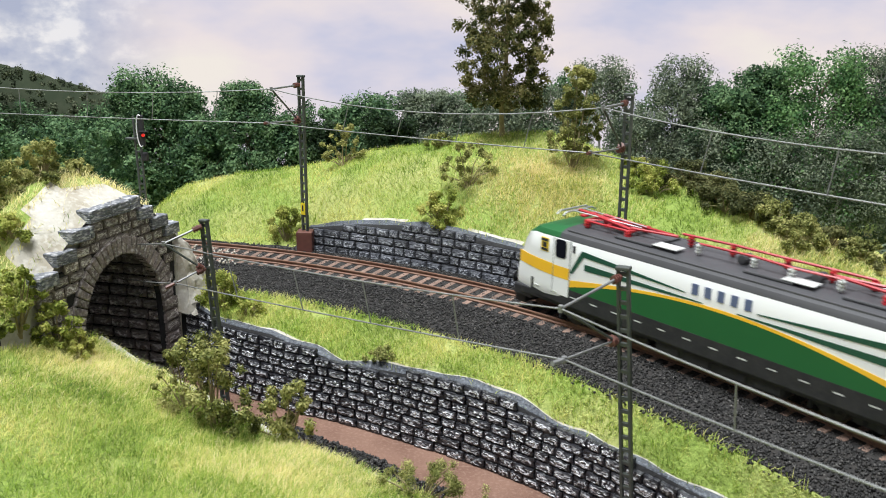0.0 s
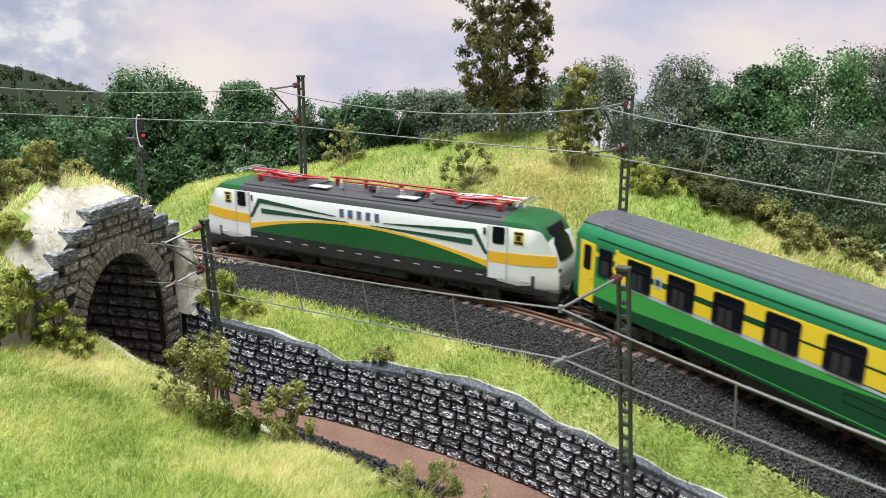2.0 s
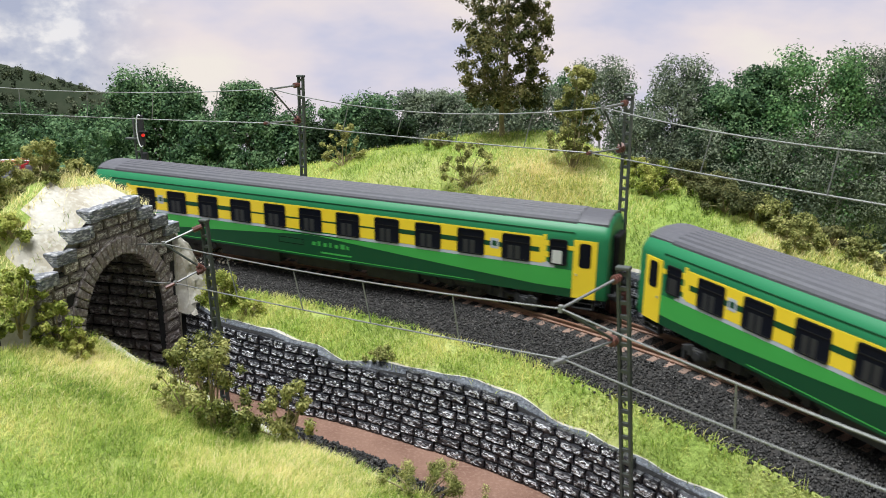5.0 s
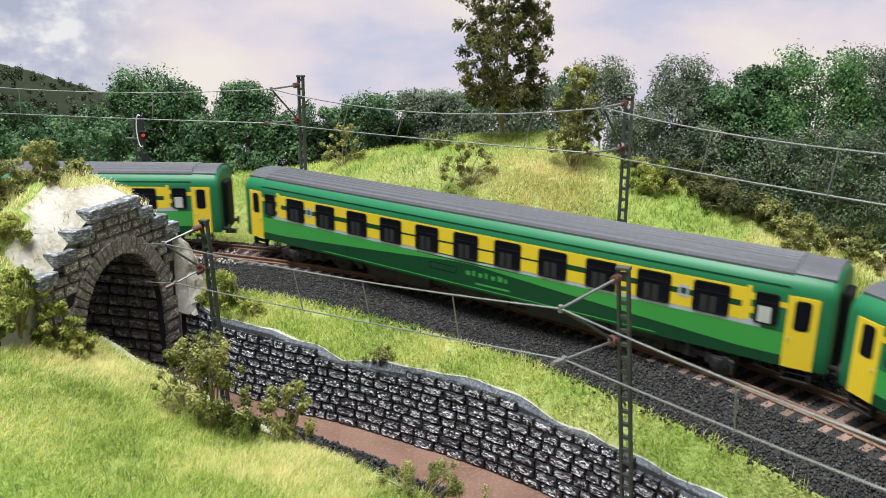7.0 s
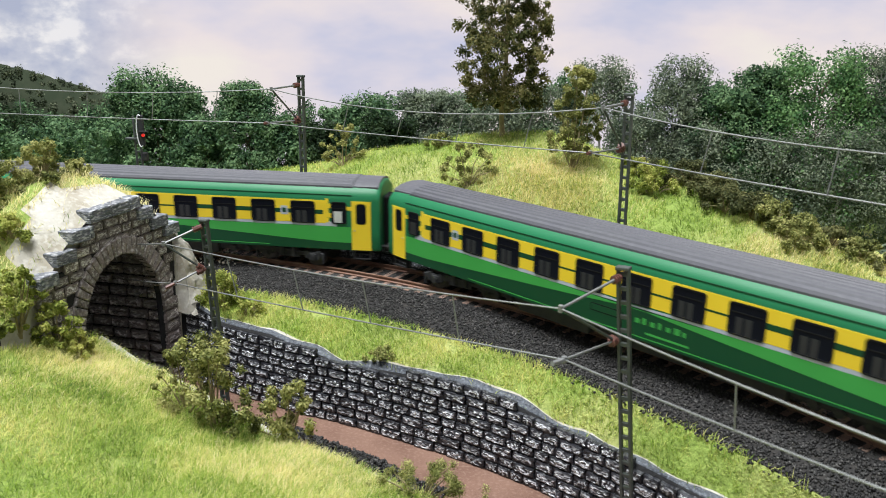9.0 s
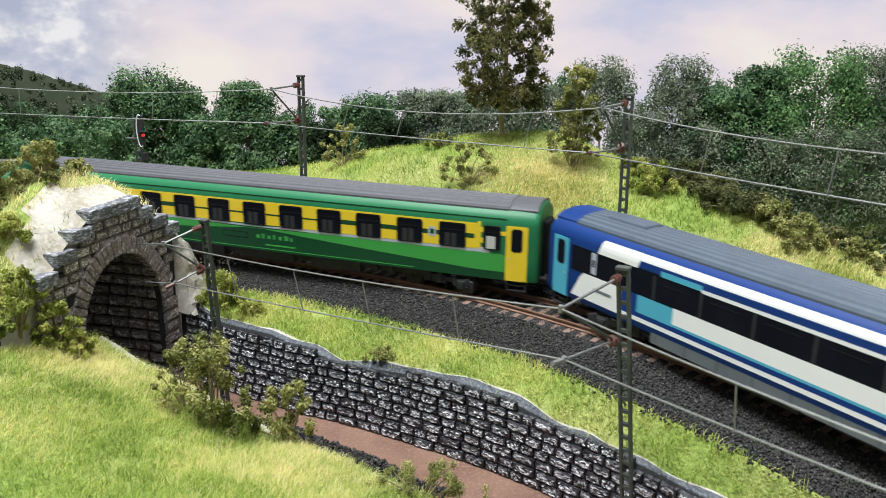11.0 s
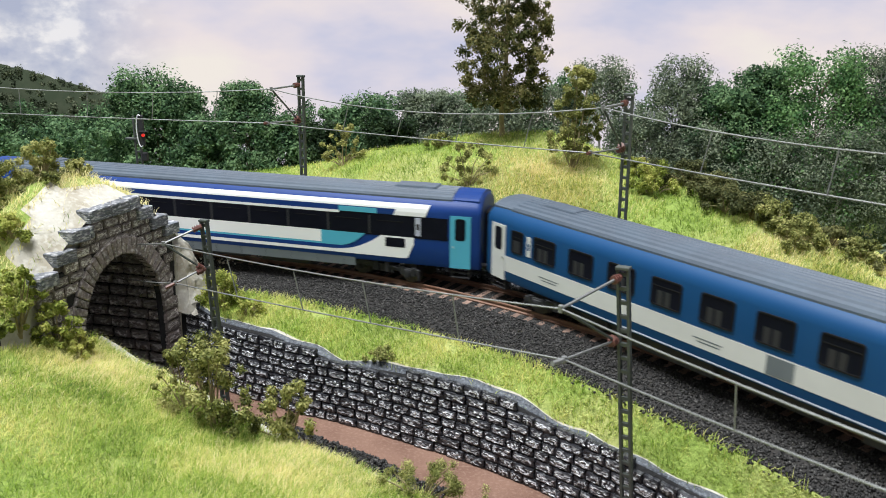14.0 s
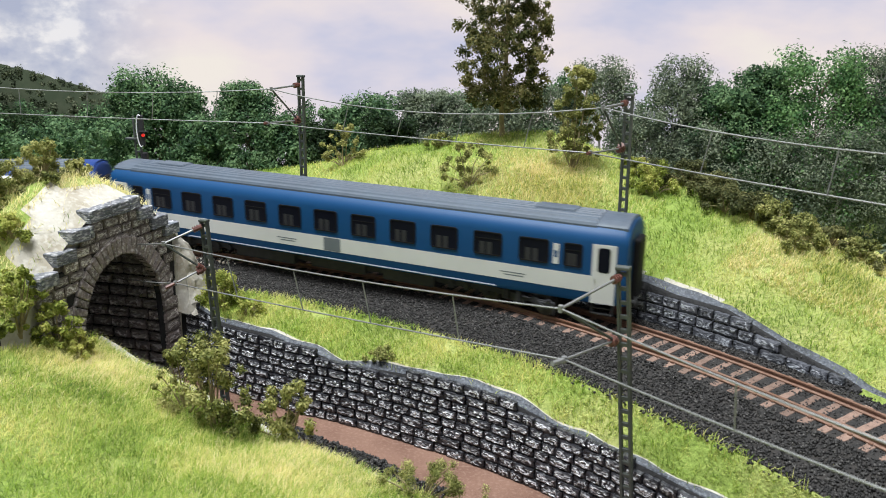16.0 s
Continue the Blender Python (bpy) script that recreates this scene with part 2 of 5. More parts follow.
def build_track():
    track = root("railway_track", "curved model railway track with rusty rails on dark ballast", "railway track")
    ss = [S0 + i * 12 for i in range(int((S1 - S0) / 12) + 1)]
    shape = [(-1.1, -2.3), (1.1, -2.3), (1.1, -1.9), (0.3, -1.5), (0.3, -0.7), (0.62, -0.5), (0.62, 0.0), (-0.62, 0.0), (-0.62, -0.5), (-0.3, -0.7), (-0.3, -1.5), (-1.1, -1.9)]
    for side in (-8.8, 8.8):
        bm = bmesh.new()
        loft(bm, [[track_at(s, side + a, z) for a, z in shape] for s in ss])
        part("rail", bm, M["rail"], track)
    bm = box(bmesh.new(), -1.45, 1.45, -15.2, 15.2, -4.6, -2.35, 0.25)
    first = None
    n = 0
    for i in range(int((S1 - S0) / 7.0)):
        s = S0 + i * 7.0
        p = track_at(s)
        a = min(max(s / RT, ARC_A), ARC_B)
        if not -60 < s < 560:
            continue
        m = mm(p.x, p.y, 0.12 * random.uniform(-1, 1), 0, 0, -math.degrees(a) + random.uniform(-1.2, 1.2))
        if first is None:
            first = part("sleeper", bm, M["sleeper"], track)
            first.matrix_basis = m
        else:
            share("sleeper", first, m, track)
    clip = None
    for i in range(int((S1 - S0) / 7.0)):
        s = S0 + i * 7.0
        if not -20 < s < 540:
            continue
        for side in (-10.0, -7.6, 7.6, 10.0):
            p = track_at(s, side)
            m = mm(p.x, p.y, -2.3, 0, 0, -math.degrees(min(max(s / RT, ARC_A), ARC_B)))
            if side < 0:
                if clip is None:
                    clip = part("rail_clip", box(bmesh.new(), -0.7, 0.7, -0.5, 0.5, 0, 0.7, 0.12), M["rail"], track)
                    clip.matrix_basis = m
                else:
                    share("rail_clip", clip, m, track)
    return track


def scatter_stones(name, count, place, size, label, mat="stone"):
    """Many small broken stones, each a squashed octahedron."""
    rng = np.random.default_rng(7)
    octa = np.array([(1, 0, 0), (-1, 0, 0), (0, 1, 0), (0, -1, 0), (0, 0, 1), (0, 0, -1)], float)
    tri = np.array([(0, 2, 4), (2, 1, 4), (1, 3, 4), (3, 0, 4), (2, 0, 5), (1, 2, 5), (3, 1, 5), (0, 3, 5)])
    vs, fs = [], []
    k = 0
    for _ in range(count):
        p = place(rng)
        if p is None:
            continue
        q = np.linalg.qr(rng.normal(size=(3, 3)))[0]
        v = (octa * rng.uniform(0.55, 1.25, (6, 1)) * size * rng.uniform(0.6, 1.25, 3)) @ q + np.array(p)
        vs.append(v)
        fs.append(tri + 6 * k)
        k += 1
    return tagged(raw_mesh(name, np.concatenate(vs), np.concatenate(fs), 3, M[mat]), label, "ballast", kind="stuff")


def upper_ballast(rng):
    phi = rng.uniform(-3, 66)
    r = rng.uniform(421, 489) if rng.random() < 0.8 else rng.uniform(424, 450)
    z, zone = ground_height(r, phi)
    if zone == 0 and rng.random() < 0.75:
        return None
    p = ring(r, phi, max(z, -9.6) + rng.uniform(-0.1, 0.5))
    if abs(abs(r - RT) - 8.8) < 1.3:
        return None
    return (p.x, p.y, -2.75 + rng.uniform(-0.6, 0.3) if abs(r - RT) < 15.6 else p.z)


def lower_ballast(rng):
    phi = rng.uniform(20, 41.5)
    r = rng.uniform(351, 378 + 4 * noise.noise(Vector((phi / 2.5, 0, 0))) + 2 * noise.noise(Vector((phi / 0.7, 3, 0))))
    p = ring(r, phi, BED + 0.3 + rng.uniform(0, 2.6) * min(1, max(0, (382 - r) / 8)))
    return tuple(p)


track = build_track()
scatter_stones("ballast", 48000, upper_ballast, 0.66, "dark grey crushed stone ballast beside the rails")
def white_chips(rng):
    p = ring(rng.normal(455, 8), rng.normal(15.2, 1.2), rng.uniform(-2.8, -1.8))
    return tuple(p)


scatter_stones("lower_ballast", 10000, lower_ballast, 0.85, "dark crushed stone heaped along the brown bed")

scatter_stones("plaster_chips", 160, white_chips, 0.9, "pale plaster crumbs on the track by the portal", "plaster")

# ---------------------------------------------------------------- the train
M.update(
    green=material("green_paint", (0.012, 0.15, 0.062), 0.45, second=(0.016, 0.17, 0.072), scale=40, spec=0.35),
    bright=material("bright_green_paint", (0.045, 0.31, 0.062), 0.42, second=(0.05, 0.33, 0.07), scale=40, spec=0.35),
    deep=material("dark_green_paint", (0.004, 0.052, 0.021), 0.42, second=(0.005, 0.06, 0.025), scale=40, spec=0.35),
    loco_green=material("locomotive_green", (0.015, 0.105, 0.032), 0.42, second=(0.018, 0.115, 0.037), scale=40, spec=0.35),
    stripe_green=material("stripe_green", (0.012, 0.07, 0.045), 0.35),
    yellow=material("yellow_paint", (0.78, 0.56, 0.03), 0.35, second=(0.8, 0.6, 0.04), scale=50),
    amber=material("amber_paint", (0.83, 0.47, 0.03), 0.35, second=(0.85, 0.5, 0.04), scale=50),
    white=material("white_paint", (0.78, 0.79, 0.80), 0.35, second=(0.74, 0.75, 0.77), scale=40),
    grey_stripe=material("light_grey_paint", (0.56, 0.57, 0.56), 0.4, second=(0.5, 0.51, 0.5), scale=60),
    lilac=material("pale_grey_stripe", (0.42, 0.45, 0.55), 0.4, second=(0.4, 0.43, 0.5), scale=60),
    blue=material("blue_paint", (0.003, 0.050, 0.15), 0.5, second=(0.004, 0.056, 0.165), scale=50, spec=0.3),
    navy=material("navy_paint", (0.003, 0.032, 0.17), 0.5, second=(0.004, 0.036, 0.185), scale=50, spec=0.3),
    teal=material("teal_paint", (0.07, 0.37, 0.52), 0.35, second=(0.08, 0.39, 0.54), scale=50),
    roof=material("grey_roof", (0.085, 0.085, 0.10), 0.55, second=(0.09, 0.09, 0.10), scale=60, third=(0.15, 0.15, 0.17), fine=500),
    roof_blue=material("bluish_roof", (0.075, 0.10, 0.135), 0.5, second=(0.065, 0.08, 0.105), scale=60, third=(0.12, 0.14, 0.18), fine=500),
    dark=material("dark_grey_roof", (0.06, 0.06, 0.066), 0.5, second=(0.045, 0.045, 0.05), scale=60),
    under=material("underframe", (0.014, 0.015, 0.018), 0.6, second=(0.03, 0.03, 0.033), scale=200, third=(0.06, 0.055, 0.05), fine=900, fine_amount=0.2),
    skirt=material("grey_skirt", (0.13, 0.15, 0.17), 0.5, second=(0.1, 0.12, 0.135), scale=90),
    wheel=material("wheel_steel", (0.05, 0.045, 0.045), 0.4, 0.6, second=(0.09, 0.08, 0.075), scale=300),
    pane=material("tinted_pane", (0.006, 0.007, 0.012), 0.3, second=(0.010, 0.011, 0.018), scale=90, spec=0.05),
    seat_back=material("interior_grey", (0.02, 0.021, 0.025), 0.6, second=(0.014, 0.014, 0.017), scale=100),
    rubber=material("black_rubber", (0.010, 0.010, 0.011), 0.7, spec=0.15),
    red=material("red_insulator", (0.42, 0.02, 0.03), 0.4, second=(0.34, 0.015, 0.02), scale=300),
    silver=material("silver_metal", (0.55, 0.56, 0.57), 0.35, 0.7, second=(0.45, 0.45, 0.46), scale=300),
    sign_blue=material("lettering_blue", (0.10, 0.13, 0.24), 0.4),
    lamp_red=material("tail_lamp", (0.6, 0.02, 0.02), 0.3),
)
HALF = 147.5


def half_width(u):
    a = abs(u)
    return 16.2 if a < 131 else 16.2 - 0.9 * (a - 131) / 16.5


SIDE = [(15.6, 10.4), (16.2, 12.2), (16.2, 20), (16.2, 28), (16.2, 36.6), (15.9, 38.6), (15.1, 40.3), (13.8, 41.8), (11.5, 43.4), (8.2, 44.8), (4.2, 45.6), (0, 45.8)]


def coach_section(u, k=1.0, drop=0.0):
    w = half_width(u) / 16.2 * k
    left = [(u, -y * w, z - drop * max(0, (z - 36) / 10)) for y, z in SIDE]
    return left + [(u, y * w, z - drop * max(0, (z - 36) / 10)) for y, z in SIDE[-2::-1]]


def band(name, parent, mat, u0, u1, lo, hi, proud=0.12, n=24, width=half_width, label="", both=True):
    """A painted stripe a hair above the side wall, between heights lo(u) and hi(u)."""
    lo = lo if callable(lo) else (lambda u, v=lo: v)
    hi = hi if callable(hi) else (lambda u, v=hi: v)
    us = sorted({u0 + (u1 - u0) * i / n for i in range(n + 1)} | {u for u in (-131, 131) if u0 < u < u1})
    made = []
    for sgn in (-1, 1) if both else (-1,):
        bm = bmesh.new()
        o = [[(u, sgn * (width(u) + d), z) for d, z in ((-0.3, lo(u)), (proud, lo(u)), (proud, hi(u)), (-0.3, hi(u)))] for u in us if hi(u) - lo(u) > 0.02]
        loft(bm, o)
        made.append(part(name, bm, mat, parent, label))
    return made[0]


def roof_band(name, parent, mat, u0, u1, z0, z1, lean=0.0, proud=0.25, label=""):
    """A painted stripe that follows the side up into the roof's curve; its ends slant by lean."""
    heights = [p[1] for p in SIDE]
    widths = [p[0] for p in SIDE]
    zs = [z0 + (z1 - z0) * i / 6 for i in range(7)]
    for sgn in (-1, 1):
        bm = bmesh.new()
        rows = []
        for k in (0.0, 0.5, 1.0):
            out = [(u0 + (u1 - u0) * k + lean * (z - z0) / (z1 - z0), sgn * (float(np.interp(z, heights, widths)) + proud), z + proud * max(0, z - 37) / 8) for z in zs]
            rows.append(out + [(u, y - sgn * 0.6, z - 0.1) for u, y, z in out[::-1]])
        loft(bm, rows)
        part(name, bm, mat, parent, label)


def rounded(u0, u1, z0, z1, r):
    pts = []
    for cu, cz, a0 in ((u1 - r, z1 - r, 0), (u0 + r, z1 - r, 90), (u0 + r, z0 + r, 180), (u1 - r, z0 + r, 270)):
        for i in range(4):
            a = math.radians(a0 + 30 * i)
            pts.append((cu + r * math.cos(a), cz + r * math.sin(a)))
    return pts


def window_mesh(w, h, r=1.1):
    """A framed pane centred on the origin in the side's plane, facing -y."""
    bm = bmesh.new()
    outer, inner = rounded(-w / 2, w / 2, -h / 2, h / 2, r), rounded(-w / 2 + 0.55, w / 2 - 0.55, -h / 2 + 0.55, h / 2 - 0.55, r * 0.7)
    rows = [[bm.verts.new((u, d, z)) for u, z in ps] for ps, d in ((outer, 0.2), (outer, -0.28), (inner, -0.28), (inner, -0.08))]
    for a, b in zip(rows, rows[1:]):
        for j in range(len(a)):
            bm.faces.new((a[j], a[(j + 1) % len(a)], b[(j + 1) % len(a)], b[j]))
    return bm, inner


def pane_mesh(inner, split):
    bm = bmesh.new()
    bm.faces.new([bm.verts.new((u, -0.06, z)) for u, z in inner])
    us = [p[0] for p in inner]
    zs = [p[1] for p in inner]
    if split:
        box(bm, min(us), max(us), -0.2, -0.02, max(zs) * 0.42, max(zs) * 0.42 + 0.35, mat=1)
    for k in (-0.42, 0.12):
        c = k * max(us)
        box(bm, c - 1.2, c + 1.2, -0.075, -0.02, min(zs), max(zs) * 0.15, mat=2)
    return bm


WINDOW_KINDS = {}


def window(parent, kind, u, z, w, h, split=True, dark=True):
    for turn in (0, 180):
        sgn = -1 if turn == 0 else 1
        skew = 0 if abs(u) < 131 else (-3.1 if u * sgn > 0 else 3.1)
        m = mm(u, sgn * (half_width(u) + 0.2), z, 0, 0, turn + skew)
        if kind not in WINDOW_KINDS:
            bm, inner = window_mesh(w, h)
            made = part("window", bm, M["rubber"], parent)
            made.matrix_basis = m
            p = part("pane", pane_mesh(inner, split), [M["pane"], M["rubber"], M["seat_back"] if dark else M["grey_stripe"]], made)
            WINDOW_KINDS[kind] = (made, p)
        else:
            f, p = WINDOW_KINDS[kind]
            share("pane", p, Matrix(), share("window", f, m, parent))


def wheelset(parent, u):
    w = None
    bm = bmesh.new()
    tube(bm, [(0, -9.6, 0), (0, 9.6, 0)], 1.0, 8)
    for s in (-1, 1):
        tube(bm, [(0, s * 7.2, 0), (0, s * 7.9, 0)], 5.9, 24)
        tube(bm, [(0, s * 7.9, 0), (0, s * 9.9, 0)], 5.25, 24)
        for k in range(6):
            a = k * math.pi / 3
            box(bm, 3.0 * math.cos(a) - 0.5, 3.0 * math.cos(a) + 0.5, s * 9.9 - 0.15, s * 9.9 + 0.15, 3.0 * math.sin(a) - 0.5, 3.0 * math.sin(a) + 0.5)
    w = part("wheelset", bm, M["wheel"], parent)
    w.matrix_basis = mm(u, 0, 5.25)
    WHEELS.append(w)
    return w


WHEELS = []


def bogie(parent, u, base, yaw, loco=False):
    b = new("bogie")
    bm = bmesh.new()
    L = base / 2 + 6
    for s in (-1, 1):
        y0, y1 = sorted((s * 11.4, s * 12.9))
        box(bm, -L, L, y0, y1, 5.6, 8.0, 0.35)
        box(bm, -base * 0.22, base * 0.22, y0 - 0.2, y1 + 0.2, 4.2, 8.6, 0.35)
        for x in (-base / 2, base / 2):
            box(bm, x - 2.2, x + 2.2, y0 - 0.5, y1 + 0.5, 3.6, 7.4, 0.5)
            tube(bm, [(x, s * 12.0, 5.2), (x, s * 14.0, 5.2)], 1.5, 12)
            for dx in (-3.4, 3.4):
                tube(bm, [(x + dx, s * 12.4, 4.6), (x + dx, s * 12.4, 8.6)], 1.15, 8)
        for x in (-3.2, 3.2):
            tube(bm, [(x, s * 13.3, 5.0), (x, s * 13.3, 10.0)], 1.5, 10)
        tube(bm, [(-base * 0.3, s * 13.4, 8.8), (base * 0.3, s * 13.4, 7.6)], 0.5, 6)
        for x in (-L, L):
            box(bm, x - 0.6, x + 0.6, y0, y1, 2.2, 7.6, 0.2)
    box(bm, -5, 5, -12, 12, 6.5, 10.5, 0.5)
    me = bpy.data.meshes.new("bogie")
    bmesh.ops.scale(bm, vec=(MM, MM, MM), verts=bm.verts)
    bm.to_mesh(me)
    bm.free()
    me.materials.append(M["under"])
    bpy.data.objects.remove(b)
    b = new("bogie", me)
    b.parent = parent
    b.matrix_basis = mm(u, 0, 0, 0, 0, yaw)
    for x in (-base / 2, base / 2):
        wheelset(b, x)
    return b


def coach_base(name, label, roof_mat, side_mat, end_mat):
    c = root(name, label, "passenger coach", "coaches of the train")
    us = [-147.5, -146.8, -145, -131, -70, 0, 70, 131, 145, 146.8, 147.5]
    bm = bmesh.new()
    loft(bm, [coach_section(u, 0.965 if abs(u) > 147 else 0.99 if abs(u) > 146 else 1.0, 2.2 if abs(u) > 147 else 0.8 if abs(u) > 146 else 0) for u in us])
    part("body", bm, side_mat, c, smooth=True)
    # the ribbed roof panel
    bm = bmesh.new()
    top = []
    for i in range(41):
        y = -12.9 + 25.8 * i / 40
        k = abs(y)
        z = float(np.interp(k, [0, 4.2, 8.2, 11.5, 13.8], [45.8, 45.6, 44.8, 43.4, 41.8])) + (0.12 if i % 4 == 1 else 0.85)
        top.append((y, z))
    under = [(y, z - 1.3) for y, z in top[::-1]]
    loft(bm, [[(u, y, z) for y, z in top + under] for u in (-133, 133)])
    part("roof", bm, roof_mat, c)
    for a, b in ((-146.2, -133.2), (133.2, 146.2)):
        bm = bmesh.new()
        flat = [(y, float(np.interp(abs(y), [0, 4.2, 8.2, 11.5, 13.8], [45.8, 45.6, 44.8, 43.4, 41.8])) + 0.5) for y in [-12.4 + 24.8 * i / 20 for i in range(21)]]
        loft(bm, [[(u, y, z) for y, z in flat + [(y, z - 1.1) for y, z in flat[::-1]]] for u in (a, b)])
        part("roof_end", bm, end_mat, c)
    bm = bmesh.new()
    box(bm, -100, 100, -11.5, 11.5, 6.2, 10.6, 0.5)
    box(bm, -60, -22, -13.6, 13.6, 4.0, 10.6, 0.6)
    box(bm, -12, 20, -13.2, 13.2, 4.6, 10.6, 0.6)
    box(bm, 30, 58, -13.6, 13.6, 4.2, 10.6, 0.6)
    for u in (-74, -66, 66, 74):
        tube(bm, [(u, -12.6, 7), (u, 12.6, 7)], 1.8, 10)
    part("underframe", bm, M["under"], c)
    for s in (-1, 1):
        bm = box(bmesh.new(), s * 148.6 - 1.6, s * 148.6 + 1.6, -6.2, 6.2, 10.5, 37.5, 1.0)
        part("gangway_bellows", bm, M["rubber"], c)
        bm = bmesh.new()
        for y in (-9.8, 9.8):
            tube(bm, [(s * 147, y, 11.5), (s * 150.6, y, 11.5)], 1.0, 8)
            tube(bm, [(s * 150.6, y, 11.5), (s * 151.2, y, 11.5)], 2.4, 12)
        tube(bm, [(s * 146, 0, 7.5), (s * 152, 0, 7.5)], 1.4, 8)
        part("buffer_beam", bm, M["under"], c)
    for s in (-1, 1):
        for u in (-138, 138):
            bm = bmesh.new()
            box(bm, u - 4.6, u + 4.6, *sorted((s * 12.5, s * 15.4)), 5.4, 6.1, 0.15)
            box(bm, u - 4.2, u + 4.2, *sorted((s * 11.8, s * 15.0)), 7.9, 8.5, 0.15)
            for du in (-4.3, 4.3):
                box(bm, u + du - 0.3, u + du + 0.3, *sorted((s * 12.5, s * 15.2)), 5.6, 10.5)
            part("footstep", bm, M["under"], c)
    for u, yaw in ((-100, 12.4), (100, -12.4)):
        bogie(c, u, 29, yaw)
    return c


def door(c, u, mat, wmat="pane", top=36.3, glass=True):
    sgn = 1 if u > 0 else -1
    d = band("door", c, mat, u - 5, u + 5, 10.6, top, 0.3, 4)
    for k in (-1, 1):
        bm = bmesh.new()
        bm.faces.new([bm.verts.new((a, k * (half_width(a) + 0.36), b)) for a, b in rounded(u - 2.6, u + 2.6, 24.3, 35.0, 1.3)])
        part("door_window", bm, M["pane"], d)
        bm = bmesh.new()
        a, b = sorted((k * (half_width(u) + 0.3), k * (half_width(u) + 0.9)))
        box(bm, u - sgn * 3.4 - 0.3, u - sgn * 3.4 + 0.3, a, b, 20.6, 21.5)
        part("handle", bm, M["silver"], d)
    return d


def swoop(u):
    return 22.6 - 8.2 * min(1.0, abs(u) / 118) ** 0.85


def green_coach(name, label):
    c = coach_base(name, label, M["roof"], M["green"], M["roof"])
    band("lower_panel", c, M["deep"], -133, 133, 10.5, 22.9, 0.08, 4)
    band("swoop", c, M["bright"], -132.9, 132.9, swoop, lambda u: 22.7 if abs(u) > 40 else 22.7 - 0.6 * (1 - abs(u) / 40), 0.14, 48)
    band("pale_stripe", c, M["lilac"], -125, 125, lambda u: 22.8, lambda u: 25.2 if abs(u) > 60 else 23.3 + 1.9 * abs(u) / 60, 0.13, 24)
    band("yellow_panel", c, M["yellow"], -119.5, 119.5, 24.3, 36.3, 0.17, 4)
    for s in (-1, 1):
        for k in range(5):
            a, b = sorted((s * 119.4, s * (123.2 if k % 2 else 121.0)))
            band("ragged_edge", c, M["yellow"], a, b, 24.8 + k * 2.5, 27.2 + k * 2.5, 0.16, 2)
        a, b = sorted((s * 127.5, s * 132.9))
        band("yellow_dash", c, M["yellow"], a, b, 31.5, 33.4, 0.15, 2)
        a, b = sorted((s * 90, s * 131))
        band("green_line", c, M["deep"], *sorted((s * 40, s * 118)), 29.0, 31.2, 0.2, 4)
    band("thin_line", c, M["deep"], -40, 40, 29.4, 30.2, 0.2, 4)
    band("yellow_dash_line", c, M["bright"], -88, 88, 11.5, 11.9, 0.12, 3)
    for k in range(11):
        window(c, "saloon", (k - 5) * 21.45, 29.7, 13.2, 11.6)
    for u in (-127, 127):
        window(c, "washroom" if u > 0 else "washroom_dark", u * 0.995, 30.0, 8.2, 11.4, True, u < 0)
    for u in (-138, 138):
        door(c, u, M["yellow"])
    # illegible lettering and emblem panels
    band("gutter", c, M["deep"], -133, 133, 39.0, 39.4, 0.25, 4, width=lambda u: 15.75)
    for k, w in enumerate((2.0, 1.4, 1.8, 1.2, 1.7, 2.2, 1.3)):
        band("lettering_bar", c, M["bright"], 0.5 + k * 3.3, 0.5 + k * 3.3 + w, 17.0, 19.4 if k % 2 else 18.8, 0.16, 1)
    band("service_panel", c, M["rubber"], -19.8, -4.8, 16.2, 19.4, 0.12, 1)
    band("service_panel_face", c, M["deep"], -19.4, -5.2, 16.6, 19.0, 0.16, 1)
    band("yellow_dash", c, M["bright"], 5.5, 23, 13.4, 14.2, 0.14, 1)
    for u in (-97.2, 97.2):
        band("emblem_panel", c, M["lilac"], u - 1.9, u + 1.9, 28.0, 32.6, 0.24, 2)
        band("emblem", c, M["deep"], u - 1.1, u + 1.1, 29.2, 31.5, 0.3, 2)
    return c


def blue_coach(name, label):
    c = coach_base(name, label, M["roof_blue"], M["blue"], M["roof_blue"])
    band("pale_band", c, M["grey_stripe"], -133, 133, 15.2, 22.4, 0.15, 4)
    band("lower_line", c, M["lilac"], -90, 90, 11.2, 11.7, 0.1, 4)
    for k in range(11):
        window(c, "slim" if k % 3 else "split", (k - 5) * 21.45, 30.4, 13.6, 10.6, k % 3 == 0)
    for u in (-126.6, 126.6):
        window(c, "washroom_blue", u * 0.985, 30.4, 8.2, 10.2, True)
    for u in (-117.2, 117.2):
        band("number_plate_bar", c, M["grey_stripe"], u - 1.3, u + 1.3, 25.5, 34.5, 0.2, 2)
        band("bar", c, M["blue"], u - 0.7, u + 0.7, 28.5, 31.5, 0.25, 2)
    band("grey_patch", c, M["skirt"], -1.6, 8.2, 15.4, 22.0, 0.2, 2)
    for u in (-24, -104, 98):
        band("lettering_bar", c, M["skirt"], u - 6, u + 6, 18.4, 18.9, 0.2, 2)
        band("lettering_bar", c, M["skirt"], u - 4, u + 5, 17.2, 17.7, 0.2, 2)
    for u in (-138, 138):
        door(c, u, M["grey_stripe"])
    for u in (-112, 112):
        part("roof_ventilator", box(bmesh.new(), u - 9.5, u + 9.5, -4.6, 4.6, 45.0, 47.2, 1.0), M["roof_blue"], c)
    return c


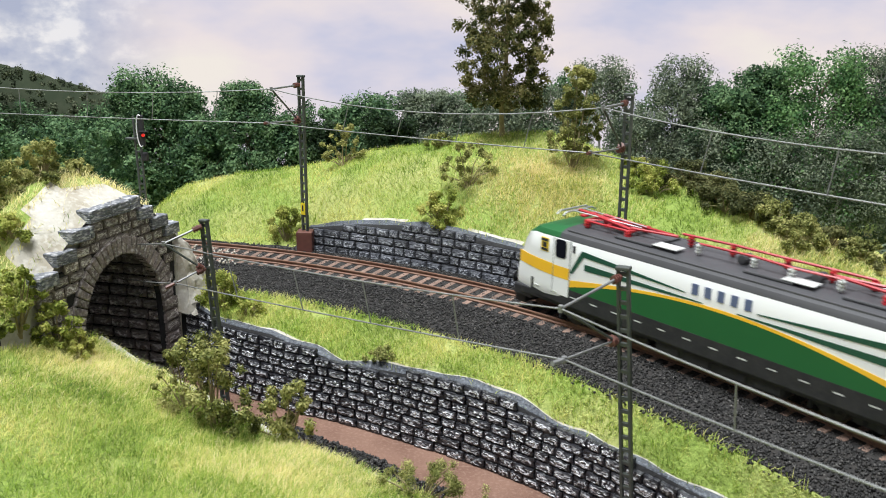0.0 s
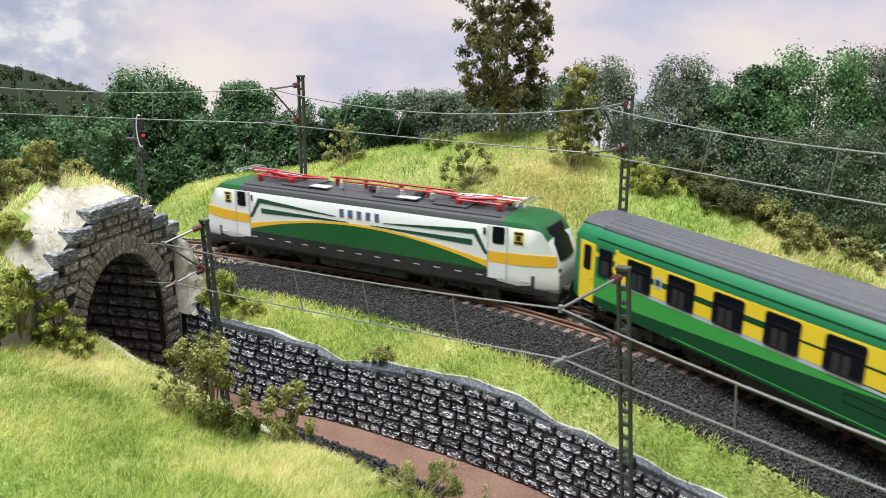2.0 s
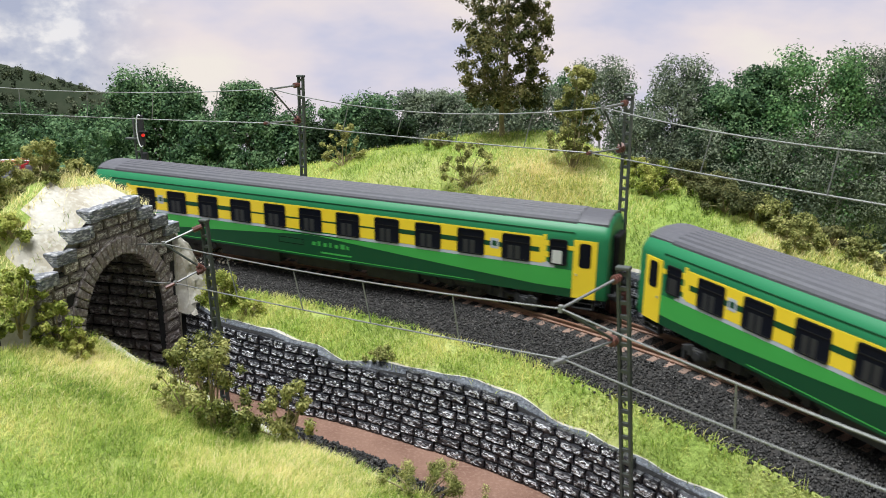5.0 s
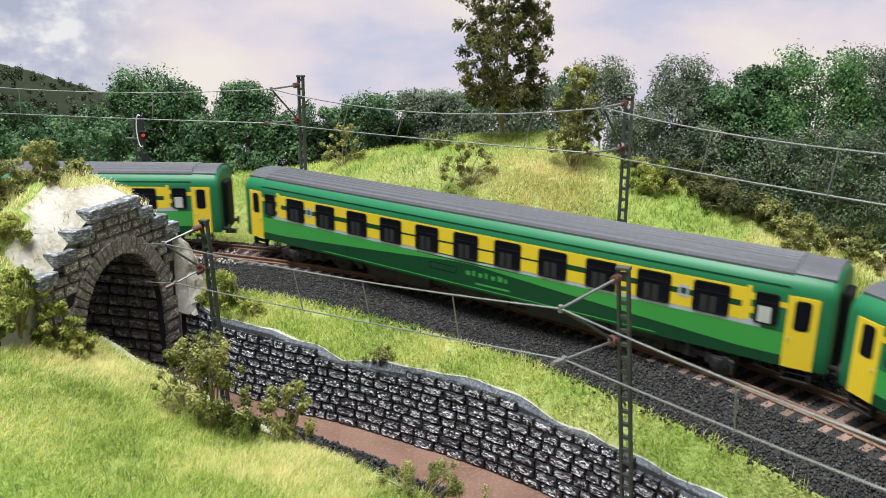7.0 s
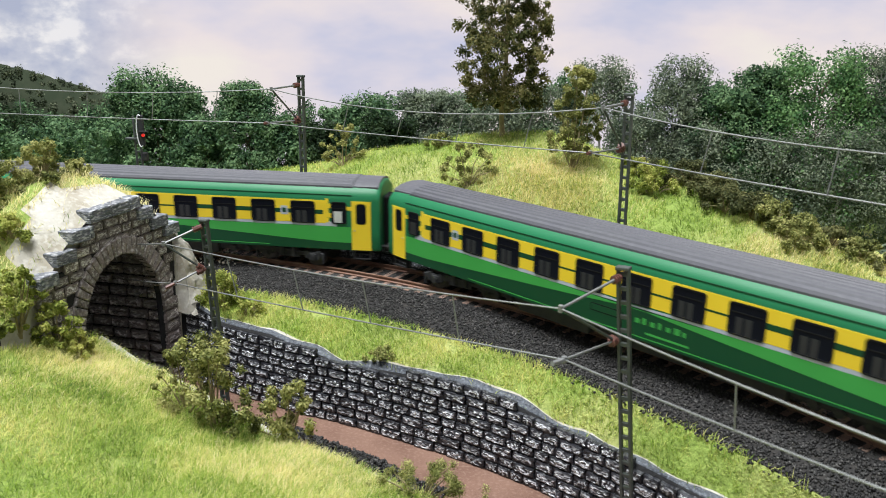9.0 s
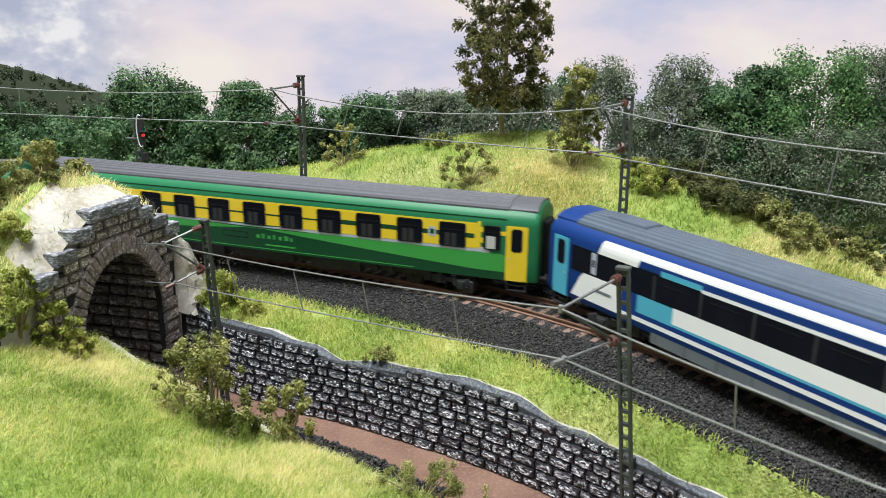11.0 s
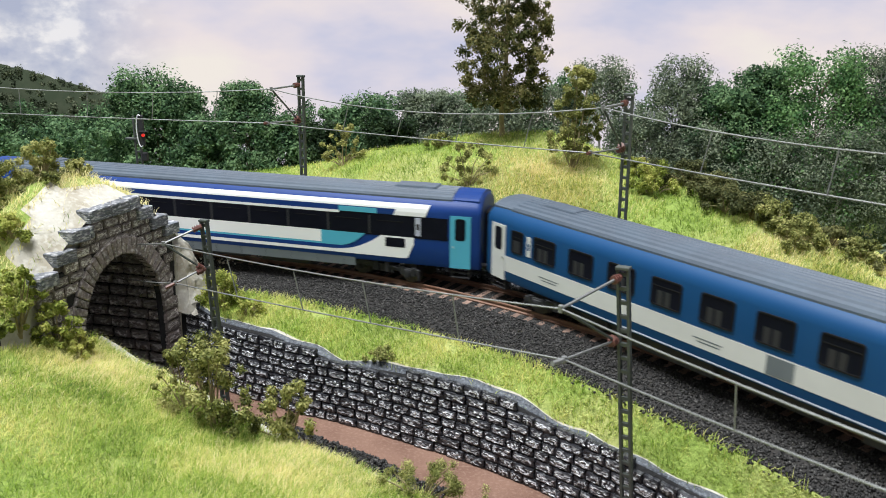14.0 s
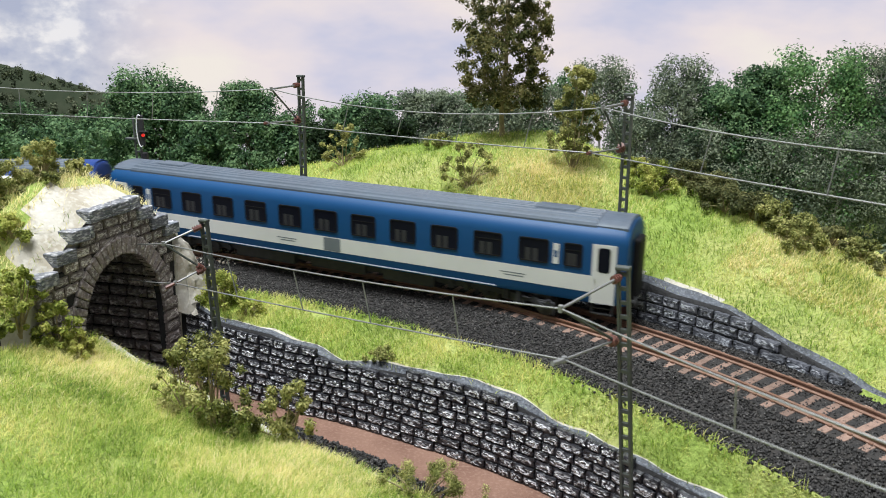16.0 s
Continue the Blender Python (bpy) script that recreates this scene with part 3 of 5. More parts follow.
def white_coach(name, label):
    c = coach_base(name, label, M["roof_blue"], M["navy"], M["navy"])
    band("window_band", c, M["pane"], -126, 132, 23.8, 34.6, 0.14, 6)
    for a, b in ((-131, -118.5), (118.5, 131)):
        band("dark_panel", c, M["pane"], a, b, 24.0, 34.6, 0.17, 3)
    roof_band("roof_stripe", c, M["white"], -112, 122, 37.6, 40.3)
    roof_band("white_corner", c, M["white"], -115, -93, 34.5, 40.0, 2.5, 0.3)
    roof_band("white_corner", c, M["white"], 104.5, 120.5, 34.6, 40.4, 2.5, 0.3)
    band("blue_stripe", c, M["navy"], -92, 104, 34.9, 37.5, 0.2, 4)
    band("white_line", c, M["white"], -62, 76, 33.7, 35.0, 0.24, 4)
    band("teal_stripe", c, M["teal"], -81, -62, 34.3, 36.4, 0.3, 3)
    band("teal_stripe", c, M["teal"], 76, 96, 34.7, 37.2, 0.3, 3)
    band("pale_side", c, M["white"], -74, 66, 18.0, 24.2, 0.2, 6)
    band("navy_corner", c, M["navy"], -101, -92, 15.2, 24.0, 0.22, 3)
    band("teal_panel", c, M["teal"], -92, -74, 17.0, 24.0, 0.22, 3)
    band("teal_panel", c, M["teal"], 66, 89.5, lambda u: 17.2 + 6.8 * (max(0, u - 76) / 13.5) ** 2, 24.1, 0.22, 12)
    band("teal_line", c, M["teal"], -74, 78, 17.0, 18.0, 0.21, 6)
    band("navy_line", c, M["navy"], -92, 84, 15.1, 17.0, 0.19, 6)
    band("white_sill", c, M["white"], -120, 100, 13.4, 15.0, 0.21, 6)
    band("white_end", c, M["white"], -130, -101, 12.9, lambda u: min(24.0, 13.2 + (u + 130) * 1.75), 0.2, 12)
    band("white_end", c, M["white"], 74, 98, 13.3, lambda u: 15.2 + 8.8 * ((u - 74) / 24) ** 2, 0.23, 14)
    band("white_end", c, M["white"], 98, 116.4, lambda u: 13.3 + max(0, u - 111.6) * 2.25, 24.0, 0.23, 12)
    band("skirt", c, M["skirt"], -84, 84, 7.0, 13.2, -0.6, 4)
    for k in range(12):
        band("skirt_seam", c, M["under"], -82 + k * 14.5, -81.6 + k * 14.5, 7.4, 12.8, -0.5, 1)
    for s in (-1, 1):
        bm = bmesh.new()
        bm.faces.new([bm.verts.new((a, s * 16.48, b)) for a, b in rounded(100.3, 110.5, 18.6, 23.2, 0.5)])
        part("vent_grille", bm, M["pane"], c)
    for u in (-117, 117):
        band("number_plate_bar", c, M["lilac"], u - 1.4, u + 1.4, 25, 34, 0.3, 2)
        band("bar", c, M["under"], u - 0.8, u + 0.8, 28, 31, 0.36, 2)
    band("lettering_bar", c, M["skirt"], -116, -106, 18.0, 19.2, 0.3, 2)
    for k in (-84, -62, -40, -18, 4, 26, 48, 70, 92):
        band("window_post", c, M["seat_back"], k - 0.5, k + 0.5, 24.4, 33.6, 0.2, 2)
        band("vent_bar", c, M["rubber"], k + 4, k + 17, 31.2, 31.5, 0.26, 2)
    for u in (-138, 138):
        door(c, u, M["teal"])
    for u in (-112, 112):
        bm = bmesh.new()
        box(bm, u - 11, u + 11, -5.0, 5.0, 45.0, 47.4, 1.1)
        part("roof_ventilator", bm, M["roof_blue"], c)
    return c


def loco_width(u):
    a = abs(u)
    return 16.4 if a < 84 else 16.4 - 2.9 * ((a - 84) / 18) ** 1.6


LOCO_TOP = curve_of([(0, 41.8), (84, 41.8), (90, 40.4), (94, 37.6), (97, 33.2), (99.5, 27.6), (101.5, 22.5), (102.5, 19)])


def loco_section(u):
    w, top = loco_width(u), LOCO_TOP(abs(u))
    pts = [(w * 0.97, 10.6), (w, 12.2), (w, min(16, top - 3)), (w, min(24, top - 2)), (w * (1 if top > 36 else 0.98), min(30, top - 1.2)), (w * 0.99, min(37.6, top - 0.8)), (w * 0.92, min(39.8, top - 0.35)), (w * 0.76, min(41.1, top - 0.1)), (w * 0.5, min(41.6, top)), (0, top)]
    return [(u, -y, z) for y, z in pts] + [(u, y, z) for y, z in pts[-2::-1]]


def locomotive():
    c = root("electric_locomotive", "white and green electric locomotive with red roof insulators", "locomotive")
    us = [-102.5, -101.5, -99.5, -97, -94, -90, -84, -76, -72, -36, 0, 36, 72, 76, 84, 90, 94, 97, 99.5, 101.5, 102.5]
    bm = bmesh.new()
    fs = loft(bm, [loco_section(u) for u in us])
    for f in fs:
        p = f.calc_center_median()
        if p.z > 37.7 or (abs(p.x) > 92 and p.z > 34):
            f.material_index = 1 if abs(p.x) > 74 else 2
    part("body", bm, [M["white"], M["loco_green"], M["dark"]], c, smooth=True)
    arch = lambda u: 27.4 - 9.6 * (abs(u) / 69) ** 2
    lw = loco_width
    band("green_arch", c, M["loco_green"], -73, 73, 14.5, arch, 0.12, 40, width=lw)
    band("amber_line", c, M["amber"], -73, 73, arch, lambda u: arch(u) + 1.1 + 2.4 * (abs(u) / 73) ** 4, 0.14, 40, width=lw)
    for s in (-1, 1):
        a, b = sorted((s * 62, s * 14))
        band("stripe", c, M["stripe_green"], a, b, lambda u: 30.9 + 1.5 * (abs(u) - 14) / 48, lambda u: 31.2 + 3.5 * (abs(u) - 14) / 48, 0.14, 4, width=lw)
        a, b = sorted((s * 61.5, s * 6.5))
        band("stripe", c, M["stripe_green"], a, b, lambda u: 28.8 - 1.9 * (abs(u) - 6.5) / 55, lambda u: 29.1 + 0.5 * (abs(u) - 6.5) / 55, 0.14, 4, width=lw)
        # slanting bar that joins the stripes
        for k in (-1, 1):
            bm = bmesh.new()
            q = [(s * 69.4, 24.0), (s * 67.6, 24.0), (s * 60.6, 34.7), (s * 63.4, 34.7)]
            lo = [bm.verts.new((u, k * 16.1, z)) for u, z in q]
            hi = [bm.verts.new((u, k * 16.56, z)) for u, z in q]
            bm.faces.new(hi)
            for j in range(4):
                bm.faces.new((lo[j], lo[(j + 1) % 4], hi[(j + 1) % 4], hi[j]))
            part("slanting_bar", bm, M["stripe_green"], c)
        a, b = sorted((s * 72, s * 101))
        band("amber_panel", c, M["amber"], a, b, lambda u: 20.4 + 1.2 * max(0, (abs(u) - 72) / 29), lambda u: 25.6 + 1.0 * (abs(u) - 72) / 29, 0.12, 10, width=lw)
        a, b = sorted((s * 69.5, s * 78.5))
        d = band("cab_door", c, M["white"], s * 74 - 4.6, s * 74 + 4.6, 13.0, 37.5, 0.16, 4, width=lw)
        band("amber_patch", d, M["amber"], s * 74 - 4.4, s * 74 + 4.4, 20.6, 25.6, 0.22, 4, width=lw)
        for e in (-4.7, 4.7):
            band("door_gap", d, M["skirt"], s * 74 + e - 0.15, s * 74 + e + 0.15, 13.0, 37.4, 0.2, 1, width=lw)
        for k in (-1, 1):
            bm = bmesh.new()
            bm.faces.new([bm.verts.new((u, k * 16.72, z)) for u, z in rounded(s * 74.5 - 3.0, s * 74.5 + 3.0, 29.4, 37.2, 1.1)])
            part("cab_window", bm, M["pane"], d)
        # emblem with illegible drawing, as plain shapes
        e = band("emblem", c, M["yellow"], s * 84 - 2.3, s * 84 + 2.3, 30.2, 36.2, 0.14, 2, width=lw)
        band("emblem_bar", e, M["under"], s * 84 - 2.1, s * 84 + 2.1, 34.6, 35.8, 0.22, 2, width=lw)
        band("emblem_bar", e, M["under"], s * 84 - 1.3, s * 84 + 1.3, 32.0, 34.2, 0.22, 2, width=lw)
        band("emblem_bar", e, M["under"], s * 84 - 2.1, s * 84 + 2.1, 30.5, 31.6, 0.22, 2, width=lw)
        band("grab_plate", c, M["under"], s * 67.5 - 0.6, s * 67.5 + 0.6, 33.0, 36.0, 0.3, 1, width=lw)
        # windscreen
        bm = bmesh.new()
        rows = []
        for z in (23.0, 27.0, 31.0, 35.0, 37.6):
            u = float(np.interp(-z, [-41.8, -40.4, -37.6, -33.2, -27.6, -22.5], [84, 90, 94, 97, 99.5, 101.5])) + 0.5
            rows.append([bm.verts.new((s * (u - 0.55 * (abs(y) / 10) ** 2), y, z)) for y in (-11.2, -7, 0, 7, 11.2)])
        for a, b in zip(rows, rows[1:]):
            for j in range(4):
                bm.faces.new((a[j], a[j + 1], b[j + 1], b[j]))
        part("windscreen", bm, M["pane"], c, smooth=True)
        for y in (-11.4, 11.4):
            bm = box(bmesh.new(), s * 101.2 - 1.2, s * 101.2 + 1.2, y - 1.7, y + 1.7, 15.6, 20.6, 0.5)
            h = part("headlight", bm, M["rubber"], c)
            bm = box(bmesh.new(), s * 102.0 - 0.8, s * 102.0 + 0.8, y - 1.2, y + 1.2, 16.0, 17.6, 0.3)
            part("tail_lamp", bm, M["lamp_red"], h)
        bm = box(bmesh.new(), *sorted((s * 92, s * 103.5)), -15.2, 15.2, 5.6, 11.0, 0.9)
        for y in (-9.8, 9.8):
            tube(bm, [(s * 103, y, 11.6), (s * 106.4, y, 11.6)], 1.2, 8)
            tube(bm, [(s * 106.4, y, 11.6), (s * 107.0, y, 11.6)], 2.9, 14)
        box(bm, *sorted((s * 98, s * 104.5)), -13, 13, 1.6, 6.0, 0.5)
        tube(bm, [(s * 100, 0, 8), (s * 108, 0, 8)], 1.5, 8)
        part("buffer_beam", bm, M["under"], c)
    band("frame_skirt", c, M["under"], -92, 92, 9.4, 16.6, 0.18, 8, width=lw)
    # the five letters on the flank stand as plain dark bars
    for k in range(5):
        u = -10.2 + k * 5.15
        band("lettering_bar", c, M["sign_blue"], u - 1.3, u + 1.3, 31.2, 35.2, 0.14, 1, width=lw)
    bm = box(bmesh.new(), -98, 98, -15.6, 15.6, 7.6, 11.0, 0.4)
    box(bm, -26, 26, -14.6, 14.6, 3.6, 9.0, 0.7)
    for u in (-20, -7, 7, 20):
        box(bm, u - 5, u + 5, -15.3, 15.3, 4.4, 8.4, 0.4)
    part("underframe", bm, M["under"], c)
    for u in range(-88, 90, 11):
        band("white_mark", c, M["grey_stripe"], u - 2.2, u + 1.2, 13.4, 13.9, 0.22, 1, width=lw)
    # roof equipment
    bm = bmesh.new()
    for y in (-13.2, 13.2):
        box(bm, -74, 74, y - 0.5, y + 0.5, 39.6, 41.2, 0.2)
    for u in (-44, 12, 46):
        box(bm, u - 9, u + 9, -9.5, 9.5, 41.5, 42.6, 0.4)
    part("roof_hatch", bm, M["dark"], c)
    for u in (-30, 22):
        part("roof_plate", box(bmesh.new(), u - 5, u + 6, -9.5, -3.5, 42.7, 43.1, 0.1), M["grey_stripe"], c)
    for u0, s in ((-62, 1), (62, -1)):
        p = new("pantograph")
        p.parent = c
        bm = bmesh.new()
        for y in (-6, 6):
            tube(bm, [(u0 - s * 9, y, 44.6), (u0 + s * 14, y, 44.6)], 0.55, 6)
        for x in (-9, 2, 14):
            tube(bm, [(u0 + s * x, -6.6, 44.6), (u0 + s * x, 6.6, 44.6)], 0.6, 6)
        tube(bm, [(u0 + s * 14, 0, 44.8), (u0 - s * 18, 0, 46.6)], 0.8, 6)
        tube(bm, [(u0 + s * 12, -3, 45.2), (u0 + s * 32, 0, 45.6)], 0.6, 6)
        tube(bm, [(u0 + s * 12, 3, 45.2), (u0 + s * 32, 0, 45.6)], 0.6, 6)
        tube(bm, [(u0 - s * 9, -6, 44.6), (u0 + s * 2, 0, 46.2), (u0 - s * 9, 6, 44.6)], 0.5, 6)
        for y in (-4.2, 4.2):
            tube(bm, [(u0 + s * 13, y, 44.9), (u0 - s * 6, y * 0.5, 46.4)], 0.75, 6)
        box(bm, u0 + s * 5 - 3.2, u0 + s * 5 + 3.2, -3.4, 3.4, 44.2, 45.6, 0.4)
        box(bm, u0 - s * 12 - 1.4, u0 - s * 12 + 1.4, -5.2, 5.2, 45.4, 46.3, 0.3)
        part("frame", bm, M["red"], p)
        bm = bmesh.new()
        for x in (-18, -21.5):
            tube(bm, [(u0 + s * x, -10.5, 45.6), (u0 + s * x, -8, 46.9), (u0 + s * x, 8, 46.9), (u0 + s * x, 10.5, 45.6)], 0.4, 6)
        for y in (-3.4, 3.4):
            tube(bm, [(u0 - s * 18, y, 46.7), (u0 + s * 16, y * 0.4, 45.8)], 0.32, 6)
        part("contact_strip", bm, M["silver"], p)
        for x, y in ((-8, -6), (-8, 6), (13, -6), (13, 6)):
            bm = bmesh.new()
            tube(bm, [(u0 + s * x, y, 41.8), (u0 + s * x, y, 44.6)], 1.1, 8)
            tube(bm, [(u0 + s * x, y, 42.6), (u0 + s * x, y, 43.1)], 1.6, 8)
            tube(bm, [(u0 + s * x, y, 43.6), (u0 + s * x, y, 44.0)], 1.5, 8)
            part("insulator", bm, M["red"], p)
    for u, y in ((-26, 3), (-18, -4), (-9, 4), (4, -4), (12, 4), (18, -5), (28, 3), (34, -4), (41, 4)):
        bm = bmesh.new()
        tube(bm, [(u, y, 42), (u, y, 46.2)], 0.8, 8)
        for z in (43, 44.1, 45.2):
            tube(bm, [(u, y, z), (u, y, z + 0.5)], 1.35, 10)
        part("insulator", bm, M["grey_stripe"] if y < 0 else M["red"], c)
    bm = bmesh.new()
    tube(bm, [(-30, 3, 46.2), (-9, 4, 46.4), (12, 4, 46.2), (41, 4, 46.2)], 0.55, 6)
    tube(bm, [(-18, -4, 46.2), (4, -4, 46.5), (18, -5, 46.2), (34, -4, 46.2)], 0.5, 6)
    part("roof_conductor", bm, M["red"], c)
    for u, y in ((-2, 0), (25, 0)):
        part("roof_apparatus", tube(bmesh.new(), [(u, y - 2.2, 43.6), (u, y + 3.2, 43.6)], 1.7, 10), M["dark"], c)
    for u, yaw in ((-55, 6.8), (55, -6.8)):
        bogie(c, u, 30, yaw, True)
    return c


TRAIN = []
TRAIN.append((locomotive(), -3.5, 55.0))
TRAIN.append((green_coach("passenger_coach", "green coach with yellow window band behind the locomotive"), 250.8, 100.0))
TRAIN.append((green_coach("passenger_coach", "green and yellow coach with grey ribbed roof"), 559.9, 100.0))
TRAIN.append((green_coach("passenger_coach", "green and yellow coach with grey ribbed roof, darkened windows"), 859.3, 100.0))
TRAIN.append((white_coach("passenger_coach", "white, teal and navy coach with a black window band"), 1159.3, 100.0))
TRAIN.append((blue_coach("passenger_coach", "blue coach with pale grey stripe, last in the train"), 1457.4, 100.0))

# ---------------------------------------------------------------- stone walls and the tunnel portal
M.update(
    wall_stone=material("dry_brushed_stone", (0.016, 0.017, 0.022), 0.32, second=(0.036, 0.038, 0.048), scale=2500, amount=0.8, fine=4200, obj=0.3, bump=0.5, bump_scale=4500, detail=3, shift=7.0, stretch=2.2, brush=((0.86, 0.88, 0.94), -0.36, -0.60, 1.0)),
    upper_stone=material("grey_wall_stone", (0.045, 0.049, 0.06), 0.45, second=(0.09, 0.095, 0.115), scale=2000, amount=0.8, fine=5000, obj=0.35, bump=0.5, bump_scale=4500, detail=4, shift=7.0, stretch=1.5, brush=((0.55, 0.58, 0.64), -0.38, -0.58, 0.8)),
    portal_stone=material("portal_stone", (0.20, 0.165, 0.155), 0.5, second=(0.10, 0.082, 0.078), scale=2200, amount=0.8, fine=5200, obj=0.3, bump=0.6, bump_scale=4500, detail=4, shift=7.0, stretch=1.5, brush=((0.74, 0.71, 0.70), -0.36, -0.55, 0.9)),
    coping=material("coping_stone", (0.17, 0.175, 0.20), 0.5, second=(0.08, 0.094, 0.11), scale=220, amount=0.85, third=(0.62, 0.62, 0.65), fine=420, fine_amount=0.8, obj=0.25, bump=1.0, bump_scale=500, detail=4, shift=7.0, stretch=3.0),
    arch_stone=material("arch_stone", (0.27, 0.225, 0.215), 0.55, second=(0.11, 0.09, 0.088), scale=220, amount=0.8, third=(0.58, 0.55, 0.54), fine=700, fine_amount=0.6, obj=0.3, bump=1.0, bump_scale=600, detail=4, shift=7.0),
    lining=material("tunnel_lining", (0.15, 0.13, 0.125), 0.3, second=(0.26, 0.23, 0.22), scale=2200, fine=3000, obj=0.3, bump=0.6, bump_scale=4500, shift=7.0, stretch=1.6, brush=((0.72, 0.69, 0.68), -0.36, -0.66, 0.9)),
)


def stone_bmesh(seed, depth=1.6, rough=0.16, nx=9, nz=6):
    """A hewn stone of unit width and height whose face (towards -y) is uneven."""
    rng = random.Random(seed)
    bm = bmesh.new()
    g = []
    for j in range(nz):
        row = []
        for i in range(nx):
            x, z = i / (nx - 1) - 0.5, j / (nz - 1) - 0.5
            edge = i in (0, nx - 1) or j in (0, nz - 1)
            y = -0.15 if edge else -(0.5 + rng.uniform(-1, 1) * rough * 3)
            row.append(bm.verts.new((x + (0 if not edge else rng.uniform(-0.03, 0.03)) + (0 if edge else rng.uniform(-0.06, 0.06)), y, z + rng.uniform(-0.05, 0.05))))
        g.append(row)
    for j in range(nz - 1):
        for i in range(nx - 1):
            bm.faces.new((g[j][i], g[j][i + 1], g[j + 1][i + 1], g[j + 1][i]))
    loop = g[0] + [r[-1] for r in g[1:]] + g[-1][-2::-1] + [r[0] for r in g[-2:0:-1]]
    back = [bm.verts.new((v.co.x, depth, v.co.z)) for v in loop]
    n = len(loop)
    for i in range(n):
        bm.faces.new((loop[i], back[i], back[(i + 1) % n], loop[(i + 1) % n]))
    return bm


STONES = {}


def stone(parent, mat, m, w, h, name="stone", deep=1.0):
    """Lays one stone of width w and height h at the pose m."""
    k = random.randrange(9)
    key = (mat, k)
    if key not in STONES:
        ob = part(name, stone_bmesh(k * 7 + 1, rough=0.075 if mat in ("wall_stone", "lining") else 0.05), M[mat], parent)
        STONES[key] = ob
    else:
        ob = new(name, STONES[key].data)
        ob.parent = parent
    ob.matrix_basis = m @ Matrix.Diagonal((w, deep, h, 1))
    return ob


def on_ring(r, phi, z):
    """A pose on the ring that faces the centre."""
    p = ring(r, phi, z)
    return mm(p.x, p.y, p.z, 0, 0, -phi)


def ring_wall(name, label, mat, face, top, bottom, phi0, phi1, course, width, batter, cut=0.45, joint=0.945):
    wall = tagged(new(name), label, "retaining wall", kind="structure")
    j = 0
    z = bottom
    while z < 30:
        phi = phi0 + random.uniform(0, 0.6)
        h = course * random.uniform(0.94, 1.06)
        while phi < phi1:
            w = width * random.uniform(0.65, 1.3)
            r = face(phi) + batter * (z - bottom) / max(20.0, top(phi) - bottom)
            dphi = math.degrees(w / r)
            mid = phi + dphi / 2
            if z + h * cut < top(mid) and mid < phi1:
                slant = math.degrees(math.atan2(face(mid + 0.5) - face(mid - 0.5), math.radians(1.0) * r))
                stone(wall, mat, on_ring(r - 0.15 + random.uniform(-0.2, 0.15), mid, z + h / 2) @ pose(0, 0, 0, 0, 0, slant), w * joint, h * joint * 0.97)
            phi += dphi
        z += h
    return wall


ring_wall("wall_lower", "dark dry-brushed stone retaining wall below the upper track", "wall_stone", WALL_R, WALL_TOP, BED, 16.9, 57.5, 4.1, 8.2, 2.2)
ring_wall("wall_upper", "low grey stone retaining wall beside the upper track", "upper_stone", lambda p: 487.0, lambda p: UPPER_TOP(p) - 0.6, -4.6, 20.6, 55.6, 4.6, 8.8, 2.2, 0.6, 0.93)

# the portal stands across the lower line
PC, PW, PH, SPRING = 363.5, 26.0, 33.5, -8.0


def on_portal(r, z, out=0.0):
    p = ring(r, PORTAL, z)
    a = math.radians(PORTAL)
    return p + Vector((math.cos(a), -math.sin(a), 0)) * out


def portal_pose(r, z, out=0.0, tilt=0.0):
    """Local x runs outward along the face, -y points out of the tunnel."""
    p = on_portal(r, z, out)
    return mm(p.x, p.y, p.z, 0, 0, 90 - PORTAL) @ pose(0, 0, 0, 0, tilt, 0)


def arch_top(r, grow=0.0):
    k = (r - PC) / (PW + grow)
    return SPRING + (PH + grow) * math.sqrt(max(0.0, 1 - k * k)) if abs(k) < 1 else None


GABLE = [(317, 329, 25.0), (327, 338, 31.4), (336, 349, 38.2), (347, 379, 44.4), (377, 387, 38.4), (385, 397, 32.2), (394, 405, 26.6)]


def gable(r):
    return max([z for a, b, z in GABLE if a <= r <= b] or [-60])


